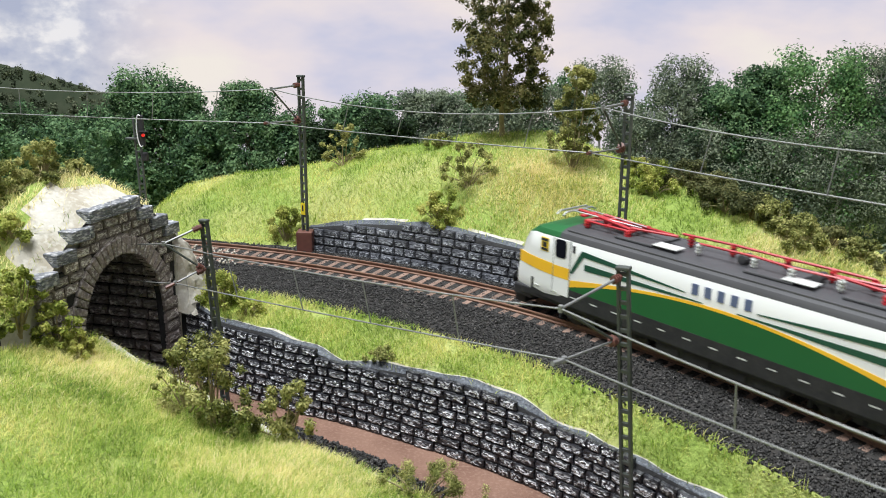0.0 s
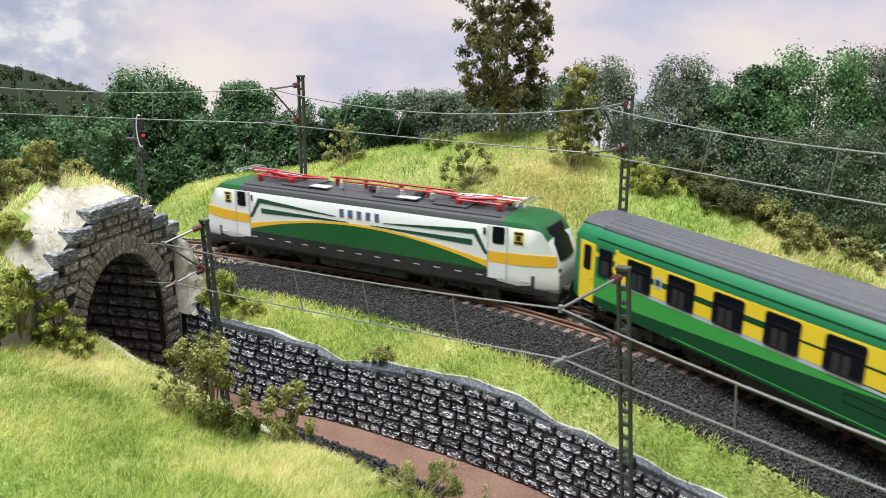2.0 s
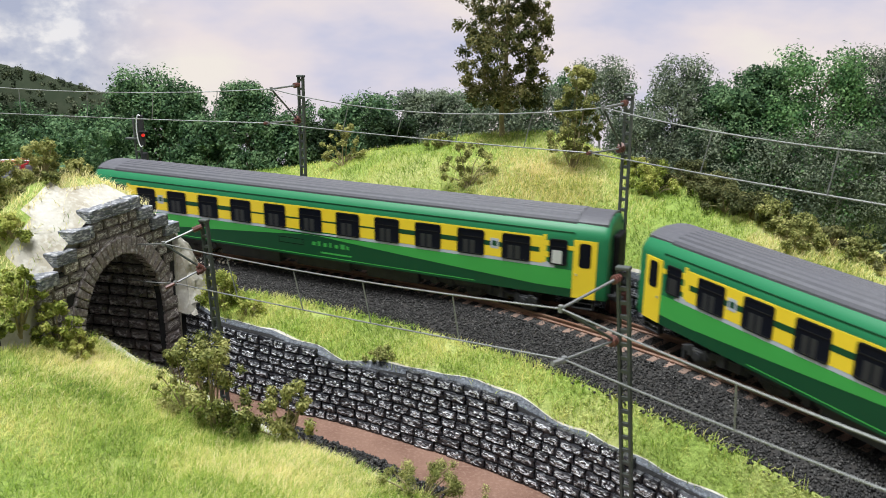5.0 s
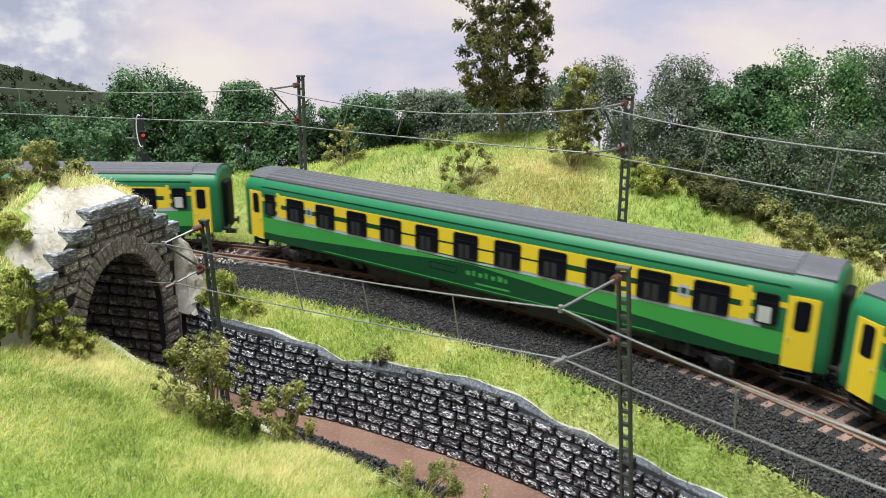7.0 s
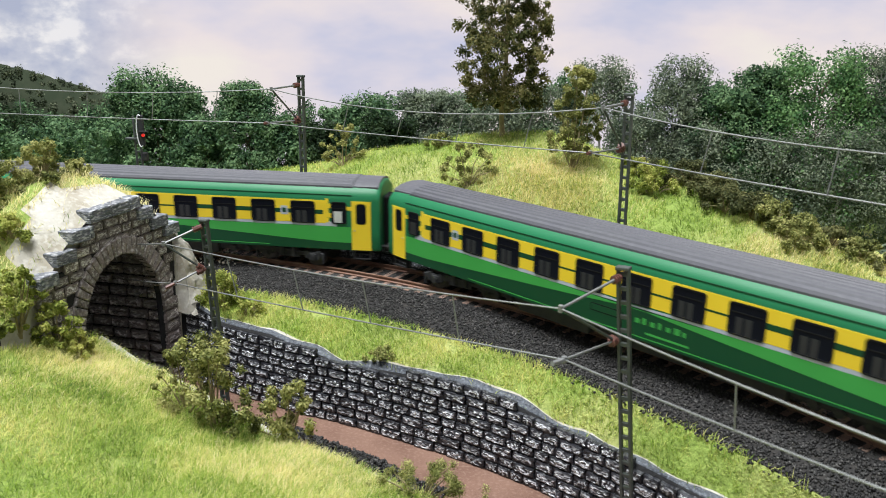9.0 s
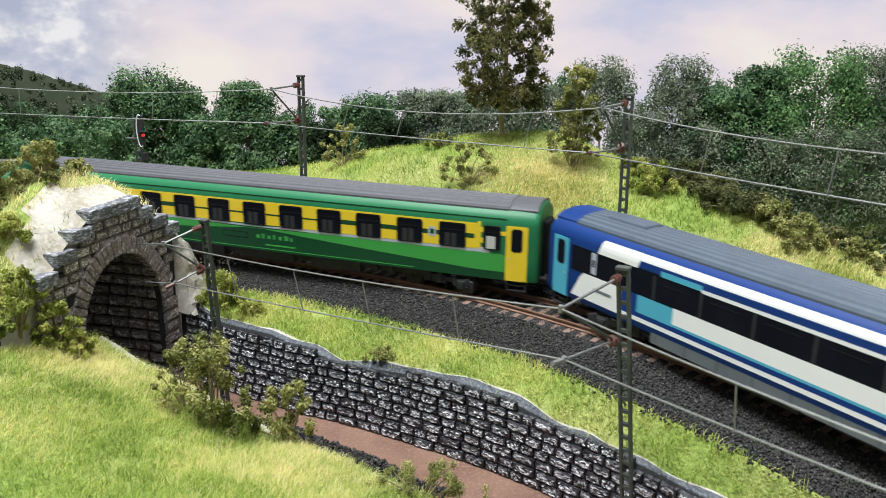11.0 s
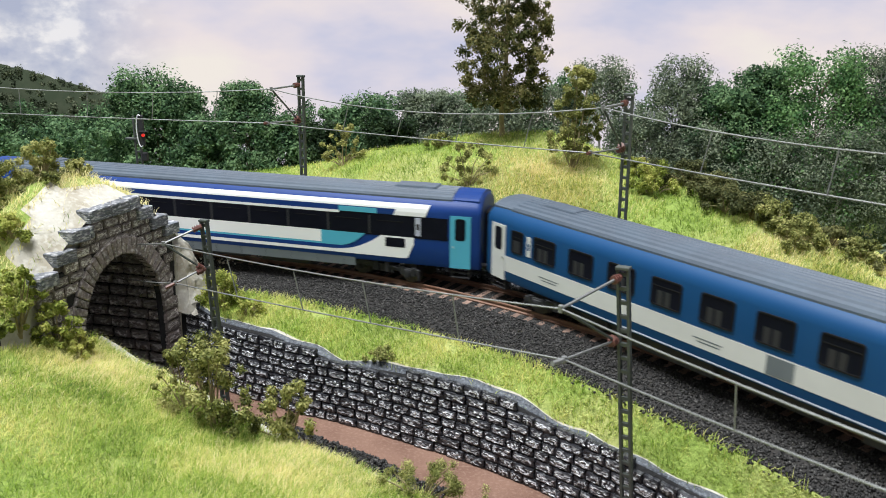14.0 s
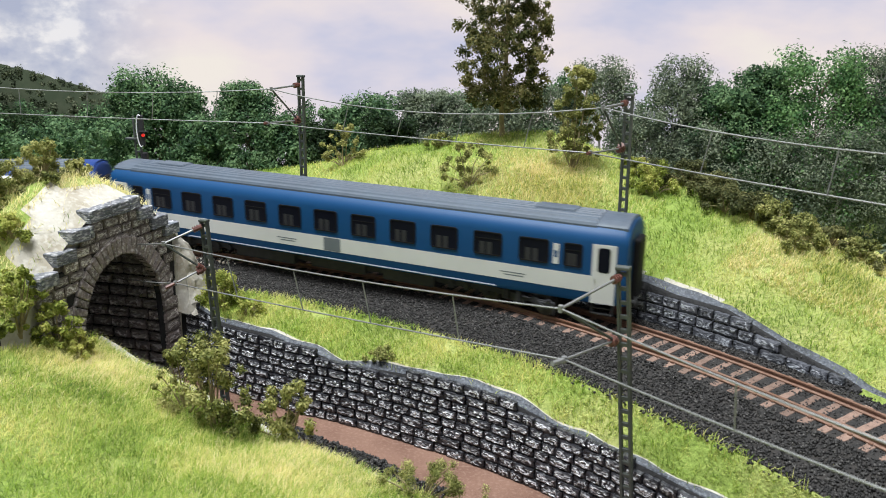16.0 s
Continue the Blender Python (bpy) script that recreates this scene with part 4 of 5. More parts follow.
def build_portal():
    portal = root("tunnel_portal", "stepped stone tunnel portal of weathered brown-grey blocks", "tunnel portal")
    # backing masonry with the opening cut through it
    bm = bmesh.new()
    rs = [317 + 1.0 * i for i in range(89)]
    cols = []
    for r in rs:
        lo = arch_top(r)
        lo = (-55 if r < 400.5 else 22) if lo is None else lo
        hi = max(gable(r) - 4.5, lo + 0.5)
        cols.append((r, lo, hi))
    for (ra, la, ha), (rb, lb, hb) in zip(cols, cols[1:]):
        ha = hb = min(ha, hb)
        f = [on_portal(ra, la, 0.0), on_portal(rb, lb, 0.0), on_portal(rb, hb, 0.0), on_portal(ra, ha, 0.0)]
        k = [on_portal(ra, la, -3), on_portal(rb, lb, -3), on_portal(rb, hb, -3), on_portal(ra, ha, -3)]
        vf, vk = [bm.verts.new(p) for p in f], [bm.verts.new(p) for p in k]
        bm.faces.new(vf)
        bm.faces.new(vk[::-1])
        bm.faces.new((vf[0], vk[0], vk[1], vf[1]))
        bm.faces.new((vf[3], vf[2], vk[2], vk[3]))
    bmesh.ops.remove_doubles(bm, verts=bm.verts, dist=0.01)
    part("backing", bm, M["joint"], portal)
    # coursed face stones
    z = -50.0
    while z < 46:
        h = 4.4 * random.uniform(0.9, 1.1)
        r = 316.5
        while r < 405:
            w = random.uniform(5, 9.5)
            mid = r + w / 2
            clear = all((arch_top(q, 4.5) is None and abs(q - PC) > PW + 4.5 * (z < SPRING)) or (arch_top(q, 4.5) is not None and z > arch_top(q, 4.5) - 1.5) for q in (r + 0.5, mid, r + w - 0.5))
            if clear and z + h < gable(mid) + 1.2 and z + h / 2 < gable(r + 1) + 2 and r + w < (401 if z < 21 else 405):
                stone(portal, "portal_stone", portal_pose(mid, z + h / 2, 0.3), w * 0.95, h * 0.93, deep=0.7)
            r += w
        z += h
    # quoins up the jambs
    for sgn in (-1, 1):
        z = -50.0
        while z < SPRING:
            h = 5.6
            wide = 5.0 if sgn < 0 else 10.6
            stone(portal, "portal_stone", portal_pose(PC + sgn * (PW + 0.1 + wide / 2), z + h / 2, 0.9), wide, h * 0.93, "jamb_stone", 0.8)
            z += h
    # arch stones
    n = 31
    for i in range(n):
        a0, a1 = math.pi * (i + 0.06) / n, math.pi * (i + 0.94) / n
        bm = bmesh.new()
        ring_a = [(a, g) for a, g in ((a0, 0.0), (a1, 0.0), (a1, 7.6), (a0, 7.6))]
        front = [bm.verts.new(on_portal(PC + (PW + g) * math.cos(a), SPRING + (PH + g) * math.sin(a), 1.5 + random.uniform(-0.25, 0.25))) for a, g in ring_a]
        back = [bm.verts.new(on_portal(PC + (PW + g) * math.cos(a), SPRING + (PH + g) * math.sin(a), -3)) for a, g in ring_a]
        bm.faces.new(front)
        for j in range(4):
            bm.faces.new((front[j], back[j], back[(j + 1) % 4], front[(j + 1) % 4]))
        bmesh.ops.bevel(bm, geom=[e for e in bm.edges if all(v in front for v in e.verts)], offset=0.35, segments=1, affect="EDGES")
        part("arch_stone", bm, M["arch_stone"], portal)
    # coping slabs on the steps
    for a, b, z in GABLE:
        r = a
        while r < b - 2:
            w = min(random.uniform(10, 15), b - r)
            bm = box(bmesh.new(), -w / 2 + 0.15, w / 2 - 0.15, -2.3, 4.5, -1.0, 4.3, 0.4)
            for v in bm.verts:
                v.co += Vector((0, 0.35 * lump(v.co.x + r, v.co.z, 2.2, 4), 0.5 * lump(v.co.x + r, v.co.y, 3.0, 5)))
            part("coping_stone", bm, M["coping"], portal).matrix_basis = portal_pose(r + w / 2, z, 0.0)
            r += w
    return portal


build_portal()


def build_tunnel():
    """The lined bore behind the portal, the plaster face round it and the slope that hides it."""
    # A near-black sheet round the bore: the tunnel's shade is in its colour.
    bm = bmesh.new()
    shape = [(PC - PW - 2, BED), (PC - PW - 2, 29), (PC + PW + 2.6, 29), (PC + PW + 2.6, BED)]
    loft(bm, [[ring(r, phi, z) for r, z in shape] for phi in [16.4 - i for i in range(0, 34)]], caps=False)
    tagged(part("tunnel_bore", bm, M["joint"], None, smooth=True), "near-black sheet round the lower tunnel's bore, shade put into its colour", "tunnel", kind="structure")
    wall = tagged(new("wall_tunnel"), "dark stone lining inside the tunnel mouth", "tunnel wall", kind="structure")
    z = BED
    while z < 27:
        h = 5.6
        phi = 16.95 - random.uniform(0, 0.15)
        while phi > -3:
            w = random.uniform(8, 12)
            r = PC + PW + 1.4
            d = math.degrees(w / r)
            stone(wall, "lining", on_ring(r, phi - d / 2, z + h / 2), w * 0.92, h * 0.84, deep=1.9)
            phi -= d
        z += h
    bm = bmesh.new()
    cols = []
    for i in range(125):
        r = 300 + i
        lo = arch_top(r, 1.0)
        if lo is None and abs(r - PC) < PW + 1:
            lo = SPRING
        if lo is None:
            lo = -55
        hi = ground_height(r, 16.98)[0]
        jag = 1.2 * lump(r, 0, 5, 9) - 1.0
        cols.append([bm.verts.new(on_portal(r, lo, -1.5)), bm.verts.new(on_portal(r, (lo + hi) / 2, -1.5 + jag)), bm.verts.new(on_portal(r, max(hi, lo + 0.2) + 0.3, -1.8))])
    for a, b in zip(cols, cols[1:]):
        for j in range(2):
            bm.faces.new((a[j], b[j], b[j + 1], a[j + 1]))
    tagged(part("rock_face", bm, M["plaster"], None, smooth=True), "pale plaster rock round the tunnel portal", "rock", kind="structure")


build_tunnel()


def plaster_shoulder():
    """A lump of bare plaster between the portal and the lower wall."""
    bm = bmesh.new()
    rows = []
    for j in range(13):
        phi = 16.4 + 2.3 * j / 12
        row = []
        for i in range(17):
            k = i / 16
            r = 398.5 + 26 * k
            top = (1 - (j / 12) ** 1.5)
            z = -12 + (38 * top) * max(0.0, 1 - ((k - 0.22) / 0.85) ** 2) if k > 0.08 else -14 + 34 * top * k / 0.08 * 0.8
            p = ring(r, phi, z)
            p += Vector((lump(p.x, p.z, 5, 1), lump(p.y, p.z, 5, 2), 0)) * 1.6 + Vector((lump(p.z, p.y, 2.1, 6), lump(p.x, p.z, 2.3, 7), 0.6 * lump(p.x, p.y, 2, 8))) * 1.5
            row.append(bm.verts.new(p))
        rows.append(row)
    for a, b in zip(rows, rows[1:]):
        for i in range(16):
            bm.faces.new((a[i], b[i], b[i + 1], a[i + 1]))
    tagged(part("plaster_rock", bm, M["plaster"], None), "pale unpainted plaster rock beside the tunnel portal", "rock", kind="structure")


plaster_shoulder()

# ---------------------------------------------------------------- catenary masts, wires, signal
M.update(
    mast=material("mast_green_grey", (0.055, 0.065, 0.06), 0.5, second=(0.085, 0.095, 0.088), scale=120, third=(0.03, 0.032, 0.03), fine=600),
    wire=material("wire_grey", (0.22, 0.225, 0.225), 0.45, 0.2, second=(0.15, 0.155, 0.155), scale=200),
    rust=material("insulator_brown", (0.13, 0.05, 0.04), 0.5, second=(0.09, 0.035, 0.03), scale=400),
    sign_yellow=material("sign_yellow", (0.75, 0.58, 0.02), 0.5),
)


def lattice_mast(label, foot, top, width=3.9, turn=0.0, yellow=None, base=True):
    """A mast of two flats with rungs between, from foot to top, with its foot block."""
    foot, top = Vector(foot), Vector(top)
    mast = root("catenary_mast", label, "catenary mast", "catenary masts")
    axis = (top - foot)
    h = axis.length
    up = axis.normalized()
    across = Vector((math.cos(math.radians(turn)), math.sin(math.radians(turn)), 0))
    deep = up.cross(across).normalized()
    spin = Matrix.Translation(foot * MM) @ Matrix((deep.cross(up), deep, up)).transposed().to_4x4()
    for s in (-1, 1):
        w = width / 2
        bm = bmesh.new()
        a, b = sorted((s * w, s * (w - 0.95)))
        box(bm, a, b, -0.9, 0.9, 0, h, 0.1)
        part("flange", bm, M["mast"], mast).matrix_basis = spin
    rung = None
    n = int(h / 4.6)
    for i in range(n):
        z = (i + 0.7) * h / n
        m = spin @ mm(0, 0, z)
        if rung is None:
            rung = part("rung", box(bmesh.new(), -width / 2 + 0.8, width / 2 - 0.8, -0.6, 0.6, -0.65, 0.65, 0.1), M["mast"], mast)
            rung.matrix_basis = m
        else:
            share("rung", rung, m, mast)
    part("cap", box(bmesh.new(), -width / 2 - 0.2, width / 2 + 0.2, -1.4, 1.4, h, h + 1.2, 0.3), M["mast"], mast).matrix_basis = spin
    if base:
        part("foot_block", box(bmesh.new(), -4.5, 4.5, -4.5, 4.5, -3, 9, 0.5), M["rust"], mast, "rusty brown foot block").matrix_basis = mm(*foot)
    if yellow:
        part("sign_plate", box(bmesh.new(), -1.5, 1.5, -1.75, -1.3, yellow - 3.4, yellow + 3.4, 0.1), M["sign_yellow"], mast, "small yellow plate").matrix_basis = spin
        part("sign_mark", box(bmesh.new(), -0.5, 0.5, -1.85, -1.7, yellow - 1.2, yellow + 2.0), M["under"], mast).matrix_basis = spin
    return mast


def bracket(mast, upper, lower, upper_end, lower_end, reach):
    """Two struts with brown insulators that carry the wires, and the steady arm."""
    upper, lower, ue, le = Vector(upper), Vector(lower), Vector(upper_end), Vector(lower_end)
    part("top_tube", tube(bmesh.new(), [upper, ue], 0.5, 6), M["wire"], mast)
    part("strut", tube(bmesh.new(), [lower, ue + (lower - ue) * 0.03], 0.5, 6), M["mast"], mast)
    part("steady_arm", tube(bmesh.new(), [lower + Vector((0, 0, 0.4)), le], 0.45, 6), M["wire"], mast)
    for p, e in ((upper, ue), (lower, ue), (lower, le)):
        d = (e - p).normalized()
        bm = tube(bmesh.new(), [p - d * 0.6, p + d * 3.4], 1.05, 8)
        for k in (0.8, 1.8, 2.8):
            tube(bm, [p + d * k, p + d * (k + 0.45)], 1.45, 8)
        part("insulator", bm, M["rust"], mast)
    for e in (ue, le):
        part("clamp", tube(bmesh.new(), [e - Vector((0, 0, 1.0)), e + Vector((0, 0, 1.0))], 0.8, 8), M["wire"], mast)
    d = (le - lower).normalized()
    part("drop_arm", tube(bmesh.new(), [le - d * 1.0, le + d * reach], 0.8, 6), M["wire"] if reach > 5 else M["rust"], mast)


def wire(name, label, pts, r=0.29):
    ob = part(name, tube(bmesh.new(), pts, r, 6), M["wire"])
    return tagged(ob, label, "overhead wire", "overhead wires")


def sagging(a, b, sag, n=14):
    a, b = Vector(a), Vector(b)
    return [a + (b - a) * (i / n) - Vector((0, 0, 4 * sag * (i / n) * (1 - i / n))) for i in range(n + 1)]


def span(top_a, top_b, low_a, low_b, sag, drops, low_sag=0.6):
    t, l = sagging(top_a, top_b, sag), sagging(low_a, low_b, low_sag)
    w = wire("messenger_wire", "thin grey sagging wire above the contact wire", t)
    wire("contact_wire", "thin grey contact wire over the track", l)
    for k in drops:
        f = k * 14
        i = min(int(f), 13)
        p = t[i].lerp(t[i + 1], f - i)
        q = l[i].lerp(l[i + 1], f - i)
        part("dropper", tube(bmesh.new(), [p, q], 0.24, 5), M["wire"], w)


mast = lattice_mast("green-grey lattice catenary mast with yellow plate on a rusty foot", (-78.9, 427, 0), (-77.8, 427, 94.7), 3.9, -28, 22)
bracket(mast, (-78.9, 425.2, 90.8), (-79.2, 425.2, 71.3), (-89.8, 407.7, 89.9), (-93.1, 408.9, 72.2), 2.0)
mast = lattice_mast("green-grey lattice catenary mast on the grassy slope", (80.3, 333.8, -2), (78.6, 333.6, 94.4), 3.9, -32)
bracket(mast, (77.2, 332.4, 91.7), (77.2, 332.4, 71.9), (63.8, 314.3, 91.4), (60.5, 317.3, 72.6), 2.0)
mast = lattice_mast("green-grey lattice catenary mast before the lower stone wall", (65.0, 229.5, -50), (56.9, 232, 49.4), 4.3, -35, None, False)
bracket(mast, (55.4, 231, 47.2), (56.0, 231, 25.6), (33.6, 206.0, 46.0), (35.4, 206.0, 30.3), 6.5)
mast = lattice_mast("leaning lattice catenary mast beside the tunnel portal", (-100.3, 325, -52), (-103.8, 325, 39.8), 3.9, -22, None, False)
bracket(mast, (-105.2, 323.6, 38.0), (-105.2, 323.6, 18.7), (-119.0, 316.0, 32.4), (-115.0, 314.5, 15.2), 4.5)

A_TOP, A_LOW, B_TOP, B_LOW = (-89.8, 407.7, 89.9), (-93.1, 408.9, 72.2), (63.8, 314.3, 91.4), (60.5, 317.3, 72.6)
span((-300, 440, 91.0), A_TOP, (-300, 440, 74.5), A_LOW, 4.2, (0.32, 0.51, 0.69, 0.86))
span(A_TOP, B_TOP, A_LOW, B_LOW, 6.8, (0.28, 0.46, 0.64, 0.83))
span(B_TOP, (155, 195, 90.0), B_LOW, (155, 195, 73.2), 3.6, (0.34, 0.64))
N_TOP, N_LOW, T_TOP, T_LOW = (33.6, 206.0, 46.0), (35.4, 206.0, 30.3), (-119.0, 316.0, 32.4), (-115.0, 314.5, 15.2)
span(T_TOP, N_TOP, T_LOW, N_LOW, 1.9, (0.22, 0.42, 0.60, 0.80))
span(N_TOP, (96.0, 104.0, 52.0), N_LOW, (96.0, 104.0, 44.0), 0.9, (0.5,))
span((-150.0, 345.0, 24.0), T_TOP, (-150.0, 345.0, 7.0), T_LOW, 0.3, ())


def build_signal():
    s = root("light_signal", "tall grey signal post with round white-rimmed red light", "signal")
    x, y = -186.5, 470
    for dx in (-1.6, 1.6):
        part("post_angle", box(bmesh.new(), x + dx - 0.5, x + dx + 0.5, y - 0.8, y + 0.8, -8, 68, 0.1), M["mast"], s)
    for i in range(14):
        part("rung", box(bmesh.new(), x - 1.3, x + 1.3, y - 0.5, y + 0.5, -4 + i * 5, -3 + i * 5), M["mast"], s)
    part("platform", box(bmesh.new(), x - 7, x + 4, y - 2, y + 2, 54, 55, 0.2), M["mast"], s)
    head = part("signal_head", box(bmesh.new(), x + 1.5, x + 5.5, y - 3, y - 1, 50, 69, 0.9), M["under"], s, "black signal head")
    ringpts = [(x + 3.2 + 2.0 * math.cos(a), y - 3.2, 59.5 + 9.6 * math.sin(a)) for a in [math.radians(70 + 220 * i / 16) for i in range(17)]]
    part("white_rim", tube(bmesh.new(), ringpts, 0.4, 6), M["white"], head)
    lit = part("red_lamp", tube(bmesh.new(), [(x + 5.0, y - 4.2, 57.0), (x + 5.0, y - 3.0, 57.0)], 0.9, 14), M["lamp_glow"], head, "glowing red lamp")
    part("hood", box(bmesh.new(), x + 2.4, x + 8.0, y - 5.0, y - 3.0, 59.0, 59.6, 0.1), M["under"], head)
    part("cabinet", box(bmesh.new(), x + 2.0, x + 5.5, y - 2, y + 1, 41, 46, 0.5), M["under"], s)


glow = material("signal_red", (0.5, 0.01, 0.01), 0.3)
glow.node_tree.nodes["Principled BSDF"].inputs["Emission Color"].default_value = (1, 0.02, 0.02, 1)
glow.node_tree.nodes["Principled BSDF"].inputs["Emission Strength"].default_value = 0.6
M["lamp_glow"] = glow
build_signal()

# ---------------------------------------------------------------- grass


def grass_material(name, green, straw, dark, scale, lo, hi):
    m = bpy.data.materials.new(name)
    m.use_nodes = True
    n, l = m.node_tree.nodes, m.node_tree.links
    b = n["Principled BSDF"]
    b.inputs["Roughness"].default_value = 0.65
    b.inputs["Specular IOR Level"].default_value = 0.25
    tc = n.new("ShaderNodeTexCoord").outputs["Object"]
    t = n.new("ShaderNodeTexNoise")
    t.inputs["Scale"].default_value, t.inputs["Detail"].default_value = scale, 3
    l.new(tc, t.inputs["Vector"])
    g = n.new("ShaderNodeNewGeometry").outputs["Random Per Island"]
    add = n.new("ShaderNodeMath")
    add.operation = "MULTIPLY_ADD"
    l.new(g, add.inputs[0])
    add.inputs[1].default_value = 0.34
    l.new(t.outputs["Fac"], add.inputs[2])
    r = n.new("ShaderNodeValToRGB")
    e = r.color_ramp.elements
    e[0].position, e[0].color = lo, (*dark, 1)
    e[1].position, e[1].color = hi, (*straw, 1)
    mid = e.new((lo + hi) / 2 - 0.02)
    mid.color = (*green, 1)
    l.new(add.outputs[0], r.inputs[0])
    l.new(r.outputs[0], b.inputs["Base Color"])
    tr = n.new("ShaderNodeBsdfTranslucent")
    l.new(r.outputs[0], tr.inputs["Color"])
    mx = n.new("ShaderNodeMixShader")
    mx.inputs[0].default_value = 0.38
    l.new(b.outputs[0], mx.inputs[1])
    l.new(tr.outputs[0], mx.inputs[2])
    l.new(mx.outputs[0], n["Material Output"].inputs["Surface"])
    return m


M["grass"] = grass_material("static_grass", (0.31, 0.445, 0.066), (0.74, 0.69, 0.27), (0.10, 0.18, 0.034), 30, 0.40, 0.86)
M["straw"] = grass_material("dry_grass", (0.72, 0.66, 0.24), (0.88, 0.78, 0.46), (0.42, 0.46, 0.10), 30, 0.36, 0.72)


def grass(name, label, count, where, length, mat, seed, width=0.30):
    """Short static-grass fibres, each one a leaning sliver."""
    rng = np.random.default_rng(seed)
    base = []
    for _ in range(count):
        r, phi = where(rng)
        z, zone = ground_height(r, phi)
        if zone != 0 and not (zone == 4 and rng.random() < 0.05) and not (zone == 1 and rng.random() < 0.08):
            continue
        p = ring(r, phi, z)
        if noise.noise(Vector((p.x / 9, p.y / 9, 4.0))) < -0.62 + 0.3 * rng.random():
            continue
        base.append((p.x, p.y, p.z))
    base = np.array(base)
    n = len(base)
    az, lean = rng.uniform(0, 2 * np.pi, n), rng.uniform(0.15, 1.3, n)
    ln = length * rng.uniform(0.55, 1.2, n)
    d = np.stack([np.cos(az) * np.sin(lean), np.sin(az) * np.sin(lean), np.cos(lean)], 1)
    side = np.stack([-np.sin(az + 0.7), np.cos(az + 0.7), np.zeros(n)], 1) * (width * rng.uniform(0.6, 1.1, (n, 1)) / 2)
    bend = d * 0.55 * ln[:, None]
    droop = np.stack([np.cos(az) * 0.25, np.sin(az) * 0.25, np.full(n, -0.08)], 1) * ln[:, None]
    v = np.stack([base - side - [0, 0, 0.4], base + side - [0, 0, 0.4], base + bend + side * 0.7, base + bend - side * 0.7, base + d * ln[:, None] + droop], 1).reshape(-1, 3)
    k = np.arange(n)[:, None] * 5
    f = np.concatenate([k + [[0, 1, 2]], k + [[0, 2, 3]], k + [[3, 2, 4]]], 1).reshape(-1, 3)
    return tagged(raw_mesh(name, v, f, 3, M[mat]), label, "grass", kind="stuff")


grass("grass_slope", "short bright green grass between track and wall", 40000, lambda g: (g.uniform(397, 431), g.uniform(17.2, 66)), 3.6, "grass", 1)
grass("grass_hill", "bright green grass with dry patches on the mound", 88000, lambda g: (g.uniform(489, 580), g.uniform(2, 66)), 3.5, "grass", 2)
grass("dry_grass_hill", "straw-coloured grass on the mound", 32000, lambda g: (g.normal(522, 12), g.normal(35.2, 2.3)) if g.random() < 0.36 else (g.uniform(512, 575), g.uniform(46.5, 60)), 3.6, "straw", 3)
grass("grass_foreground", "bright green and straw grass on the near bank", 70000, lambda g: (345 - abs(g.normal(0, 62)), g.uniform(16, 52)), 4.2, "grass", 4, 0.26)
grass("dry_grass_foreground", "straw-coloured tufts on the near bank", 16000, lambda g: (345 - abs(g.normal(0, 26)), g.normal(38, 4)) if g.random() < 0.6 else (345 - abs(g.normal(0, 30)), g.normal(21.5, 2)), 3.8, "straw", 6, 0.26)
grass("grass_tunnel_hill", "yellow-green grass above the tunnel portal", 30000, lambda g: (g.uniform(270, 420), g.uniform(-14, 16.9)), 4.2, "straw", 5)

# ---------------------------------------------------------------- bushes and trees


def leaf_material(name, a, b, c):
    return grass_material(name, a, b, c, 60, 0.42, 0.86)


M.update(
    leaf_olive=leaf_material("olive_foam_leaves", (0.20, 0.225, 0.06), (0.46, 0.44, 0.17), (0.065, 0.08, 0.024)),
    leaf_lime=leaf_material("lime_foam_leaves", (0.32, 0.37, 0.07), (0.58, 0.55, 0.18), (0.13, 0.17, 0.03)),
    leaf_dark=leaf_material("dark_foam_leaves", (0.09, 0.105, 0.04), (0.22, 0.22, 0.09), (0.03, 0.04, 0.015)),
    leaf_tree=leaf_material("tall_tree_leaves", (0.085, 0.10, 0.03), (0.28, 0.25, 0.10), (0.03, 0.04, 0.013)),
    far_green=leaf_material("far_leaves", (0.062, 0.135, 0.06), (0.21, 0.33, 0.16), (0.016, 0.042, 0.02)),
    far_bright=leaf_material("far_bright_leaves", (0.085, 0.20, 0.07), (0.26, 0.43, 0.18), (0.024, 0.07, 0.026)),
    far_grey=leaf_material("far_grey_leaves", (0.125, 0.165, 0.11), (0.33, 0.38, 0.27), (0.042, 0.062, 0.044)),
    # darker copy of the far leaves: the wood's inner shade as leaf colour
    far_shaded=leaf_material("far_shaded_leaves", (0.02, 0.045, 0.018), (0.06, 0.10, 0.04), (0.006, 0.014, 0.006)),
    bark=material("bark", (0.14, 0.11, 0.07), 0.85, second=(0.07, 0.055, 0.035), scale=200, bump=0.8, bump_scale=600),
    birch=material("birch_bark", (0.42, 0.42, 0.40), 0.8, second=(0.12, 0.11, 0.10), scale=120, amount=0.9),
    twig=material("twig", (0.30, 0.25, 0.13), 0.85, second=(0.16, 0.13, 0.07), scale=300),
)


